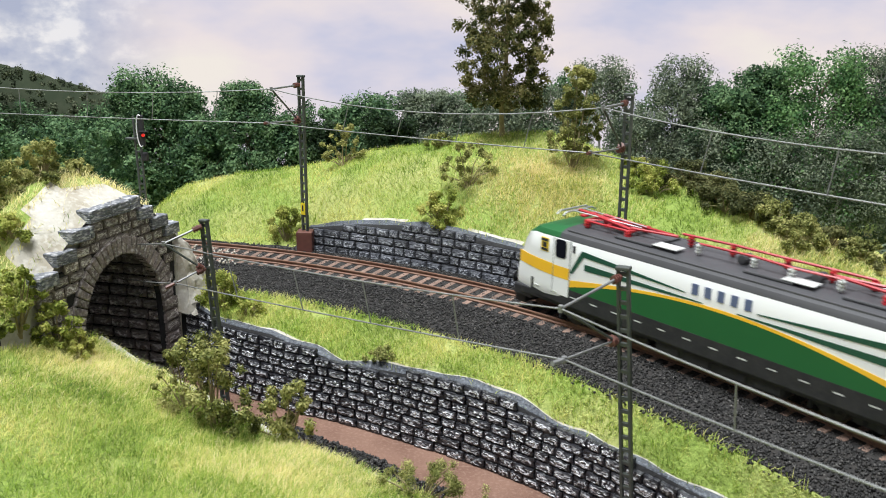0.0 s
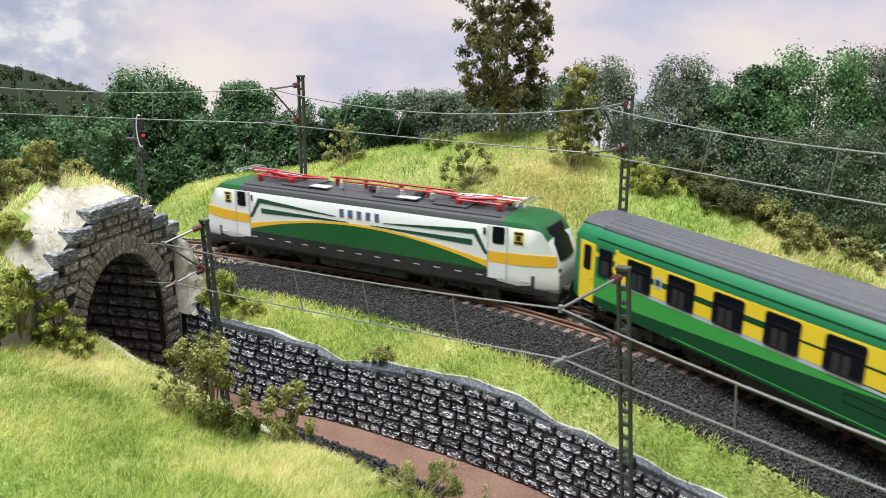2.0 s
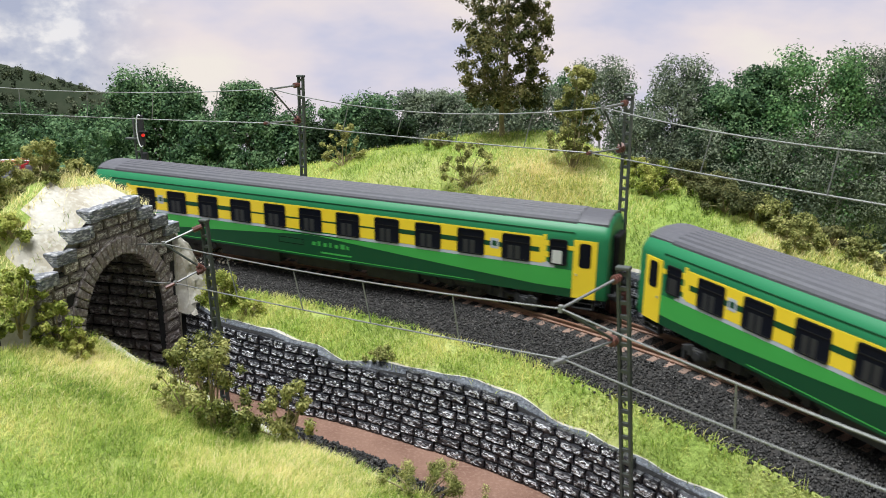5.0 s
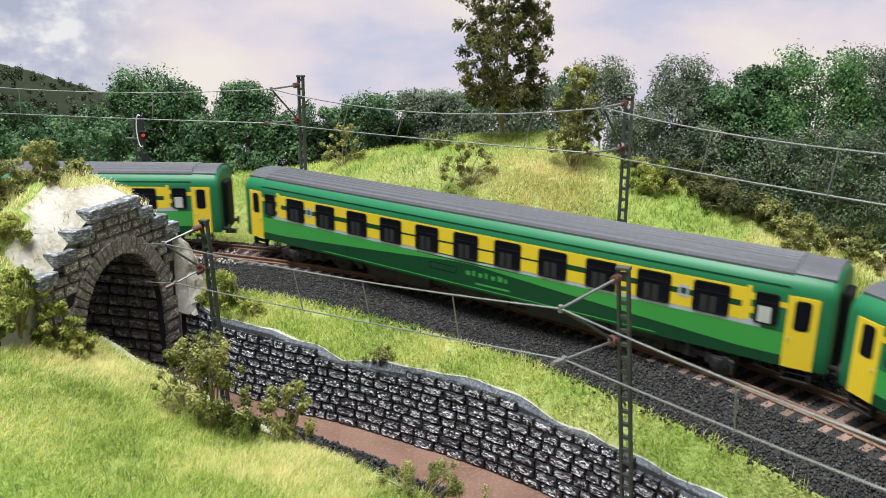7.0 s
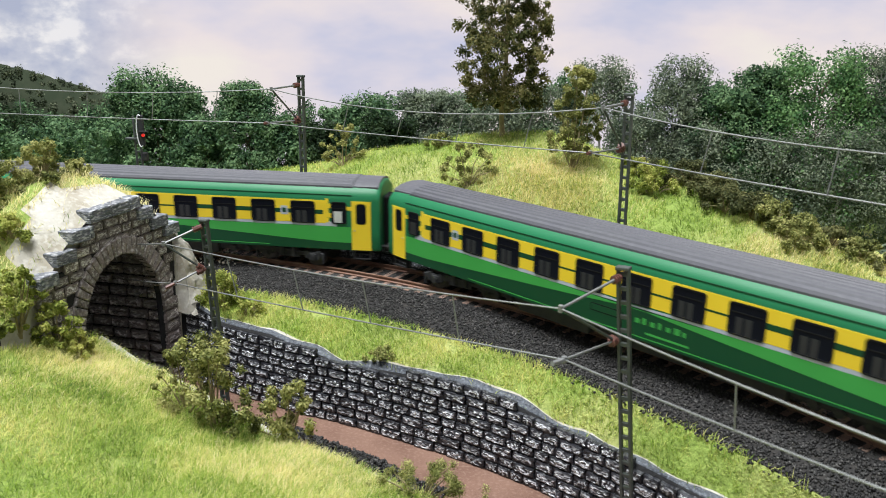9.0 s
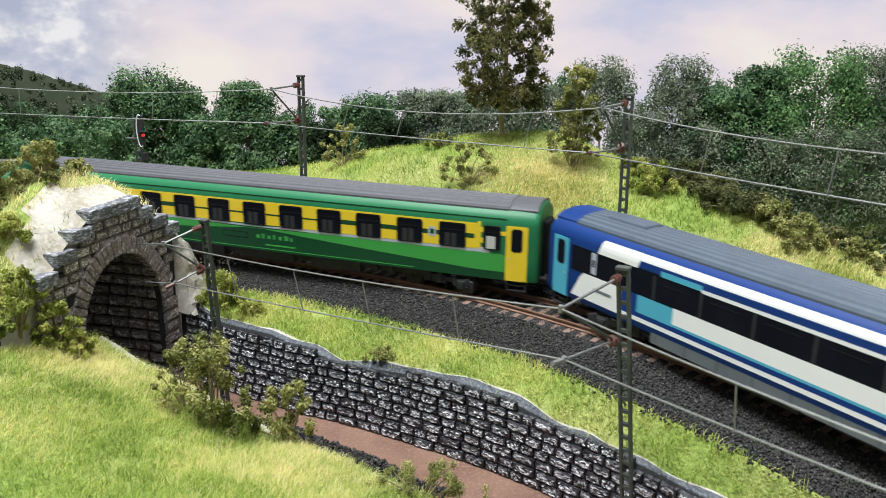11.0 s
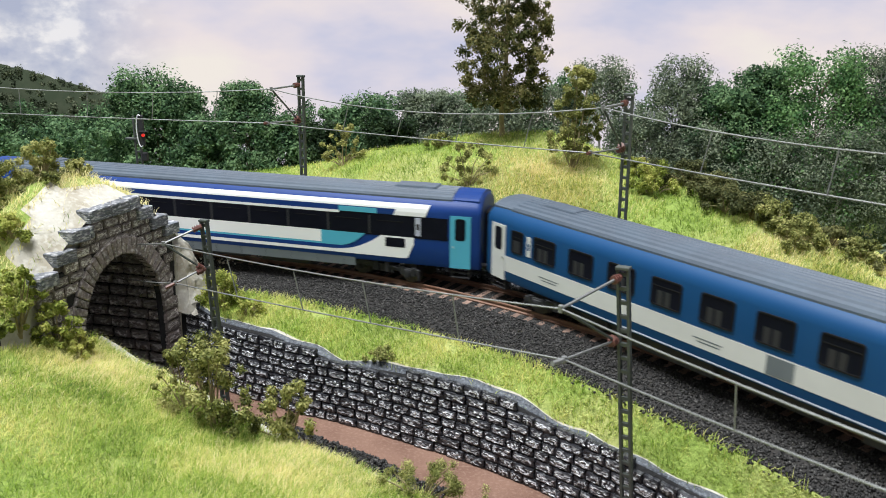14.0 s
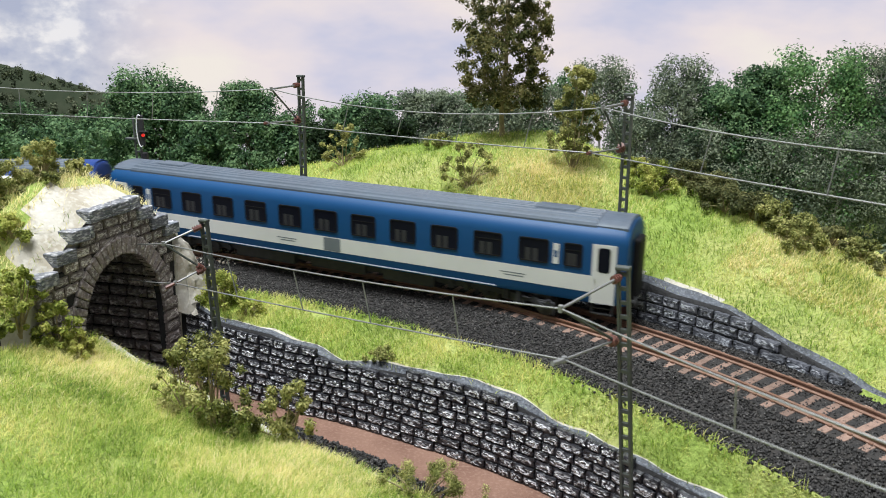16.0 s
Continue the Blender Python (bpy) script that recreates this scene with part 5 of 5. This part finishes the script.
def leaves(name, centres, radii, count, size, mat, parent, seed, shell=0.55, flat=1.0):
    """Small folded leaves scattered through round clumps, denser near their skin."""
    rng = np.random.default_rng(seed)
    centres, radii = np.asarray(centres, float), np.asarray(radii, float)
    w = radii ** 2
    pick = rng.choice(len(centres), count, p=w / w.sum())
    d = rng.normal(size=(count, 3))
    d /= np.linalg.norm(d, axis=1)[:, None]
    rad = radii[pick] * (shell + (1 - shell) * rng.random(count)) * rng.uniform(0.75, 1.1, count)
    pos = centres[pick] + d * rad[:, None] * np.array([1, 1, flat])
    nrm = d + rng.normal(size=(count, 3)) * 0.55 + np.array([0, 0, 0.35])
    nrm /= np.linalg.norm(nrm, axis=1)[:, None]
    a = np.cross(nrm, rng.normal(size=(count, 3)))
    a /= np.linalg.norm(a, axis=1)[:, None]
    b = np.cross(nrm, a)
    s = (size * rng.uniform(0.55, 1.25, count))[:, None]
    v = np.stack([pos - a * s, pos - b * s * 0.55 + nrm * s * 0.15, pos + a * s, pos + b * s * 0.55 + nrm * s * 0.15], 1).reshape(-1, 3)
    f = np.arange(count * 4).reshape(-1, 4)
    return raw_mesh(name, v, f, 4, M[mat], parent)


def bush(label, where, size, mat, seed, count=1500, leaf=1.0, clumps=26, sparse=False):
    """A low bush at a point: twigs from the root and clumps of leaves at their ends."""
    rng = random.Random(seed)
    x, y, z = where
    sx, sy, sz = size
    b = root("bush", label, "bush", "bushes")
    cs, rs = [], []
    bm = bmesh.new()
    for i in range(clumps):
        a = rng.uniform(0, 2 * math.pi)
        k = math.sqrt(rng.random())
        h = rng.uniform(0.12, 1.0)
        wid = math.sin(min(1.0, h * 0.85 + 0.25) * math.pi) * 0.5 + 0.5
        c = Vector((x + sx * k * wid * math.cos(a), y + sy * k * wid * math.sin(a), z + sz * h))
        cs.append(tuple(c))
        rs.append(min(sx, sz) * rng.uniform(0.14, 0.27) * (0.7 if sparse else 1.0))
        if i < 14:
            midp = Vector((x, y, z)).lerp(c, 0.5) + Vector((rng.uniform(-1, 1), rng.uniform(-1, 1), rng.uniform(0, 2)))
            tube(bm, [(x + rng.uniform(-1, 1), y, z - 1.5), midp, c], 0.45, 5, 0.15)
    part("twig_frame", bm, M["twig"], b)
    leaves("foliage", cs, rs, int(count * 1.9), leaf * 0.72, mat, b, seed, 0.3)
    return b


def on_hill(r, phi, dz=0.0):
    z, _ = ground_height(r, phi)
    p = ring(r, phi, z + dz)
    return tuple(p)


# on the mound
bush("sparse olive bush with bare twigs on the mound", on_hill(515, 30.5), (16, 9, 24), "leaf_olive", 11, 2600, 0.9, 40, True)
bush("olive bush spilling over the upper stone wall", on_hill(496, 29.9, -3), (13, 8, 19), "leaf_lime", 12, 3000, 0.9)
bush("sparse brown-green bush on the mound's shoulder", on_hill(548, 19.6), (15, 8, 27), "leaf_olive", 13, 1900, 0.9, 32, True)
bush("yellow-green bush beside the mast foot", on_hill(494, 18.2), (13, 9, 19), "leaf_lime", 14, 3600, 0.9)
bush("low olive bush on the mound's crest", on_hill(552, 26.3), (11, 6, 8), "leaf_olive", 15, 900, 0.9)
bush("tall shaggy olive bush on the mound", on_hill(540, 36.0), (15, 11, 53), "leaf_olive", 16, 9500, 0.9, 110, True)
for i, (r, phi, s, h, m) in enumerate(((545, 40.6, 13, 15, "leaf_lime"), (556, 40.2, 12, 12, "leaf_dark"), (560, 41.9, 13, 13, "leaf_dark"), (556, 43.4, 14, 14, "leaf_dark"), (551, 44.4, 13, 13, "leaf_dark"),
                                       (556, 45.6, 12, 13, "leaf_dark"), (553, 46.9, 13, 14, "leaf_olive"), (556, 47.9, 12, 10, "leaf_olive"), (544, 48.4, 14, 12, "leaf_olive"), (558, 49.4, 12, 9, "leaf_dark"), (557, 50.8, 13, 9, "leaf_olive"), (562, 38.6, 10, 8, "leaf_lime"), (560, 52.5, 13, 9, "leaf_dark"))):
    bush("dense dark bush along the mound's edge" if m == "leaf_dark" else "olive bush along the mound's edge" if m == "leaf_olive" else "yellow-green bush along the mound's edge", on_hill(r, phi, -1), (s, s, h), m, 30 + i, 3000, 0.9, 34)
# beside the lower wall and the portal
bush("bright green bush behind the leaning mast", on_hill(408, 19.9, -1), (13, 12, 20), "leaf_lime", 50, 3200, 0.8, 34)
bush("bright green bush behind the leaning mast", on_hill(405, 22.3, -2), (9, 7, 11), "leaf_lime", 51, 2000, 0.8, 24)
bush("small olive bush at the edge of the stone wall", on_hill(403, 33.3, -1), (8, 5, 7), "leaf_olive", 52, 1500, 0.7, 20)
# on the tunnel hill
for i, (r, phi, s, h, m) in enumerate(((355, 12.8, 11, 17, "leaf_olive"), (344, 11.4, 12, 15, "leaf_olive"), (377, 12.6, 8, 9, "leaf_olive"), (366, 11.6, 8, 11, "leaf_dark"), (333, 10.2, 13, 13, "leaf_olive"), (324, 14.2, 8, 9, "leaf_lime"))):
    bush("olive foam bush on the bank above the tunnel" if m != "leaf_lime" else "yellow-green foam bush beside the plaster slope", on_hill(r, phi, -2), (s, s, h), m, 60 + i, 3400, 0.8, 38)
for i, (x, y, z, s, h) in enumerate(((-160, 271, 9, 12, 26), (-151, 281, -3, 10, 22), (-168, 266, 8, 11, 22), (-144, 281, -6, 8, 13))):
    bush("loose olive bush on the bank beside the portal", (x, y, z), (s, s, h), "leaf_lime", 70 + i, 2600, 0.95, 36, i % 2 == 0)
# in the foreground
bush("twiggy olive bush on the near bank", on_hill(327, 29.9, -3), (21, 13, 38), "leaf_olive", 80, 3600, 1.0, 60, True)
bush("twiggy olive bush on the near bank", on_hill(328, 27.2, -2), (12, 9, 27), "leaf_olive", 84, 1500, 1.0, 30, True)
bush("small twiggy olive bush at the near bank's edge", on_hill(342, 33.6, 2), (13, 8, 25), "leaf_olive", 83, 2600, 1.0, 24)
bush("low dry bush on the near bank", on_hill(342, 44.8, -3), (24, 10, 15), "leaf_olive", 82, 3800, 0.5, 40, True)


def tree(name, label, x, y, z, height, spread, mat, seed, count, leaf, low=0.25, bark="bark", clumps=60, trunk=2.2, shell=0.45, squash=1.0, group="", cone=0.6):
    """A tapered trunk, limbs that part from it, and clumps of leaves at the limbs' ends."""
    rng = random.Random(seed)
    t = root(name, label, "tree", group)
    bm = bmesh.new()
    stem = [(x + rng.uniform(-1, 1) * 0.012 * height * i, y, z + height * 0.93 * i / 6) for i in range(7)]
    tube(bm, stem, trunk, 8, trunk * 0.2)
    cs, rs = [], []
    for i in range(clumps):
        h = low + (1 - low) * rng.random()
        k = (h - low) / (1 - low)
        wid = spread * (0.55 + 0.45 * math.sin(min(1, k * 1.1 + 0.12) * math.pi)) * (1 - cone * max(0, k - 0.55) / 0.45 * 0.9)
        a = rng.uniform(0, 2 * math.pi)
        d = wid * math.sqrt(rng.uniform(0.05, 1))
        c = Vector((x + d * math.cos(a), y + d * math.sin(a) * squash, z + height * h))
        cs.append(tuple(c))
        rs.append(spread * rng.uniform(0.13, 0.27) * (0.62 if clumps > 400 else 1.0))
        if i < 22:
            s = Vector((x, y, z + height * max(0.12, h - 0.16)))
            tube(bm, [s, s.lerp(c, 0.55) + Vector((0, 0, 0.02 * height)), c], trunk * 0.32, 5, trunk * 0.08)
    part("trunk", bm, M[bark], t)
    leaves("crown", cs, rs, count, leaf, mat, t, seed, shell)
    return t


p = on_hill(560, 30.9, -2)
tree("tall_tree", "tall slender tree with sparse olive leaves on the mound", p[0] - 5.5, p[1], p[2], 130, 28, "leaf_tree", 90, 46000, 1.0, 0.14, "twig", 620, 1.6, 0.2, 1.0, "", 0.0)

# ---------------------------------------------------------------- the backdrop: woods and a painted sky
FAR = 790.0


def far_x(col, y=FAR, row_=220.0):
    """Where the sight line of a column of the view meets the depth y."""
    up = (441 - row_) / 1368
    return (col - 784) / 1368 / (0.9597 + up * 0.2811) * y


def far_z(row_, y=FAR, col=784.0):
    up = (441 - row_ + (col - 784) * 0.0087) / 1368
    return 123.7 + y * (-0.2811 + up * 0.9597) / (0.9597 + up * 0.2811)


# The darkest trees fill gaps; their shade is in the leaf colour.
WOODS = [(30, 200, 70, 0, "far_shaded"), (120, 215, 60, 10, "far_green"), (275, 130, 78, 0, "far_green"), (205, 210, 45, -20, "far_green"), (360, 205, 50, -20, "far_green"), (432, 148, 52, 0, "far_green"), (500, 195, 55, -10, "far_green"),
         (565, 215, 48, -10, "far_shaded"), (650, 172, 62, 0, "far_green"), (735, 158, 38, 20, "far_grey"), (790, 160, 45, 20, "far_grey"), (690, 205, 50, -20, "far_shaded"), (870, 170, 60, 10, "far_grey")]
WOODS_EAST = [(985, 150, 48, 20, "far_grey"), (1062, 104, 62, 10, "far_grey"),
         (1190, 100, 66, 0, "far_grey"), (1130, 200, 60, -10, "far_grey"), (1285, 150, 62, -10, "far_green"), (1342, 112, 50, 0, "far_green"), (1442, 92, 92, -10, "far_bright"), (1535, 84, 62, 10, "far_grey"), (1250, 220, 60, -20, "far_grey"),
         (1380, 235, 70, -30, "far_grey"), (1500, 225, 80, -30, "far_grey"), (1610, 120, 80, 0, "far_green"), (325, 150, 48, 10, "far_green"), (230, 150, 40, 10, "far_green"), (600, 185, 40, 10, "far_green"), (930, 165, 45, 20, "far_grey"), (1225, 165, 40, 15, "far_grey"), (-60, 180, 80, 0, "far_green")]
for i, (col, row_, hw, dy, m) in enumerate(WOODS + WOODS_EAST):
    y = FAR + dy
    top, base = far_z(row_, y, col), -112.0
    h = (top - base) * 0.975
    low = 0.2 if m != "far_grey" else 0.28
    tree("background_tree", {"far_green": "dense dark green broadleaf tree at the back", "far_shaded": "dark tree in the wood's gaps, shade put into its leaf colour", "far_bright": "bright green broadleaf tree at the back", "far_grey": "grey-green thin-leaved tree at the back"}[m],
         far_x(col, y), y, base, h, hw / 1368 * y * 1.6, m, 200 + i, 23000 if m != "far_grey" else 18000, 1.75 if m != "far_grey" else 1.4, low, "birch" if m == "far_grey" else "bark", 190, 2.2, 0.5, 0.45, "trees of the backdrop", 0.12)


def woods_edge():
    """A thicket that closes the gaps between the trees."""
    rng = random.Random(5)
    cs, rs = [], []
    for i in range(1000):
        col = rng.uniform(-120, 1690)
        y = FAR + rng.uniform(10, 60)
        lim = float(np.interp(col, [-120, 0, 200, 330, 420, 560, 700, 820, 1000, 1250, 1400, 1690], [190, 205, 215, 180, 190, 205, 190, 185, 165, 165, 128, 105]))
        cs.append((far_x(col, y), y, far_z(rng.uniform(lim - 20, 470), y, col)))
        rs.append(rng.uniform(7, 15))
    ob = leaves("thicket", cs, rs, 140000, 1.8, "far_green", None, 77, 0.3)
    tagged(ob, "dark thicket filling the wood behind the mound", "thicket", kind="stuff")
    cs, rs = [], []
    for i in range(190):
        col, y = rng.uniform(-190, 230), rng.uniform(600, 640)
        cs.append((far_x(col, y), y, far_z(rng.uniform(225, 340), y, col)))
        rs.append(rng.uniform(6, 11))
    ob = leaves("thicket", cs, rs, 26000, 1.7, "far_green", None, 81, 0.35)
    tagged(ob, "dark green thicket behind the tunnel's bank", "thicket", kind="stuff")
    cs, rs = [], []
    for i in range(520):
        phi = rng.uniform(38, 72)
        cs.append(tuple(ring(rng.uniform(612, 660), phi, rng.uniform(-100, float(np.interp(phi, [38, 44, 56, 80], [18, 8, -4, -4]))))))
        rs.append(rng.uniform(6, 12))
    ob = leaves("thicket", cs, rs, 60000, 1.7, "far_grey", None, 79, 0.35)
    tagged(ob, "grey-green thicket behind the mound's edge", "thicket", kind="stuff")
    bm = bmesh.new()
    rows = []
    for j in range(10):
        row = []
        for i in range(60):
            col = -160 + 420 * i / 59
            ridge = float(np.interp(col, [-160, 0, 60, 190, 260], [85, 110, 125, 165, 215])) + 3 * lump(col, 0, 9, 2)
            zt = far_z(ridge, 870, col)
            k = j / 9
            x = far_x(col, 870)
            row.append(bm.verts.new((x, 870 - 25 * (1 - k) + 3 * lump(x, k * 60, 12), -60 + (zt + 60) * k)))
        rows.append(row)
    for a, b in zip(rows, rows[1:]):
        for i in range(59):
            bm.faces.new((a[i], a[i + 1], b[i + 1], b[i]))
    h = tagged(part("distant_hill", bm, M["hill_far"], None, smooth=True), "wooded dark green hillside far behind", "hillside", kind="structure")
    cs, rs = [], []
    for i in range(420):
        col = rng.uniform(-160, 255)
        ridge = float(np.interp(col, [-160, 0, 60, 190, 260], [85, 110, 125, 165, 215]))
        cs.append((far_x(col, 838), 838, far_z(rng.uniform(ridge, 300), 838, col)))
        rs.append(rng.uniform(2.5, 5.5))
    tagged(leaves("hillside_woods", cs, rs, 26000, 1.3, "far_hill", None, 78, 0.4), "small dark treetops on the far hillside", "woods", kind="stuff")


M["hill_far"] = material("far_hillside", (0.03, 0.045, 0.022), 0.9, second=(0.06, 0.07, 0.04), scale=60)
M["far_hill"] = leaf_material("hillside_leaves", (0.07, 0.095, 0.05), (0.16, 0.175, 0.11), (0.025, 0.035, 0.02))
woods_edge()


def sky_board():
    m = bpy.data.materials.new("printed_sky")
    m.use_nodes = True
    n, l = m.node_tree.nodes, m.node_tree.links
    n.remove(n["Principled BSDF"])
    tc = n.new("ShaderNodeTexCoord").outputs["Object"]

    def tex(scale, stretch, detail):
        mp = n.new("ShaderNodeMapping")
        mp.inputs["Scale"].default_value = (1, 1, stretch)
        l.new(tc, mp.inputs["Vector"])
        t = n.new("ShaderNodeTexNoise")
        t.inputs["Scale"].default_value, t.inputs["Detail"].default_value = scale, detail
        t.inputs["Roughness"].default_value = 0.55
        l.new(mp.outputs[0], t.inputs["Vector"])
        return t.outputs["Fac"]

    def ramp(fac, stops):
        r = n.new("ShaderNodeValToRGB")
        e = r.color_ramp.elements
        e[0].position, e[0].color = stops[0][0], (*stops[0][1], 1)
        e[1].position, e[1].color = stops[-1][0], (*stops[-1][1], 1)
        for p, c in stops[1:-1]:
            e.new(p).color = (*c, 1)
        l.new(fac, r.inputs[0])
        return r.outputs[0]
    soft = ramp(tex(3.2, 2.4, 5), [(0.36, (0.56, 0.58, 0.74)), (0.46, (0.72, 0.68, 0.76)), (0.56, (0.83, 0.75, 0.76)), (0.68, (0.88, 0.82, 0.76))])
    puff = ramp(tex(16, 1.6, 8), [(0.40, (0.36, 0.42, 0.58)), (0.52, (0.52, 0.56, 0.67)), (0.62, (0.84, 0.84, 0.86))])
    sep = n.new("ShaderNodeSeparateXYZ")
    l.new(tc, sep.inputs[0])
    side = n.new("ShaderNodeMapRange")
    side.inputs["From Min"].default_value, side.inputs["From Max"].default_value = -0.42, -0.30
    side.inputs["To Min"].default_value, side.inputs["To Max"].default_value = 0.85, 0.0
    l.new(sep.outputs["X"], side.inputs["Value"])
    mx = n.new("ShaderNodeMix")
    mx.data_type = "RGBA"
    l.new(side.outputs[0], mx.inputs["Factor"])
    l.new(soft, mx.inputs["A"])
    l.new(puff, mx.inputs["B"])
    em = n.new("ShaderNodeEmission")
    em.inputs["Strength"].default_value = 1.0
    l.new(mx.outputs["Result"], em.inputs["Color"])
    l.new(em.outputs[0], n["Material Output"].inputs["Surface"])
    bm = box(bmesh.new(), -1100, 1100, 905, 912, -60, 620)
    tagged(part("backdrop", bm, m, None), "printed backdrop of pale cloudy sky", "backdrop", kind="structure")


sky_board()

# ---------------------------------------------------------------- the train runs
RUN = [405.8, 363.4, 315.5, 270.3, 222.8, 179.1, 133.0, 88.5, 41.8, -5.3, -55.6, -108.6, -162.9, -216.9, -273.7, -325.2, -382.2,
       -433.6, -487.3, -540.1, -592.7, -645.4, -698.7, -752.2, -807.0, -858.6, -918.9, -972.6, -1029.4, -1085.0, -1140.8, -1194.5, -1253.0]


def run_at(t):
    """How far the locomotive's middle stands along the inner arc at t seconds."""
    return float(np.interp(t, [0.5 * i for i in range(33)], RUN))


def vehicle_pose(mid, pivot):
    """A vehicle whose two bogies stand on the track, pivot to either side of mid."""
    a, b = track_at(mid - pivot), track_at(mid + pivot)
    d = b - a
    c = (a + b) / 2
    return mm(c.x, c.y, 0, 0, 0, math.degrees(math.atan2(d.y, d.x)))


def motions():
    for thing, offset, pivot in TRAIN:
        walk(thing, [(0.5 * i, vehicle_pose((RUN[i] + offset) * RT / 451.4, pivot)) for i in range(33)])
    for w in WHEELS:
        base = w.matrix_basis.copy()
        rows = []
        for i in range(241):
            t = i / 15
            rows.append((t, base @ pose(0, 0, 0, 0, math.degrees((run_at(t) - RUN[0]) * 1.024 / 5.25) % 360, 0)))
        walk(w, rows)


motions()
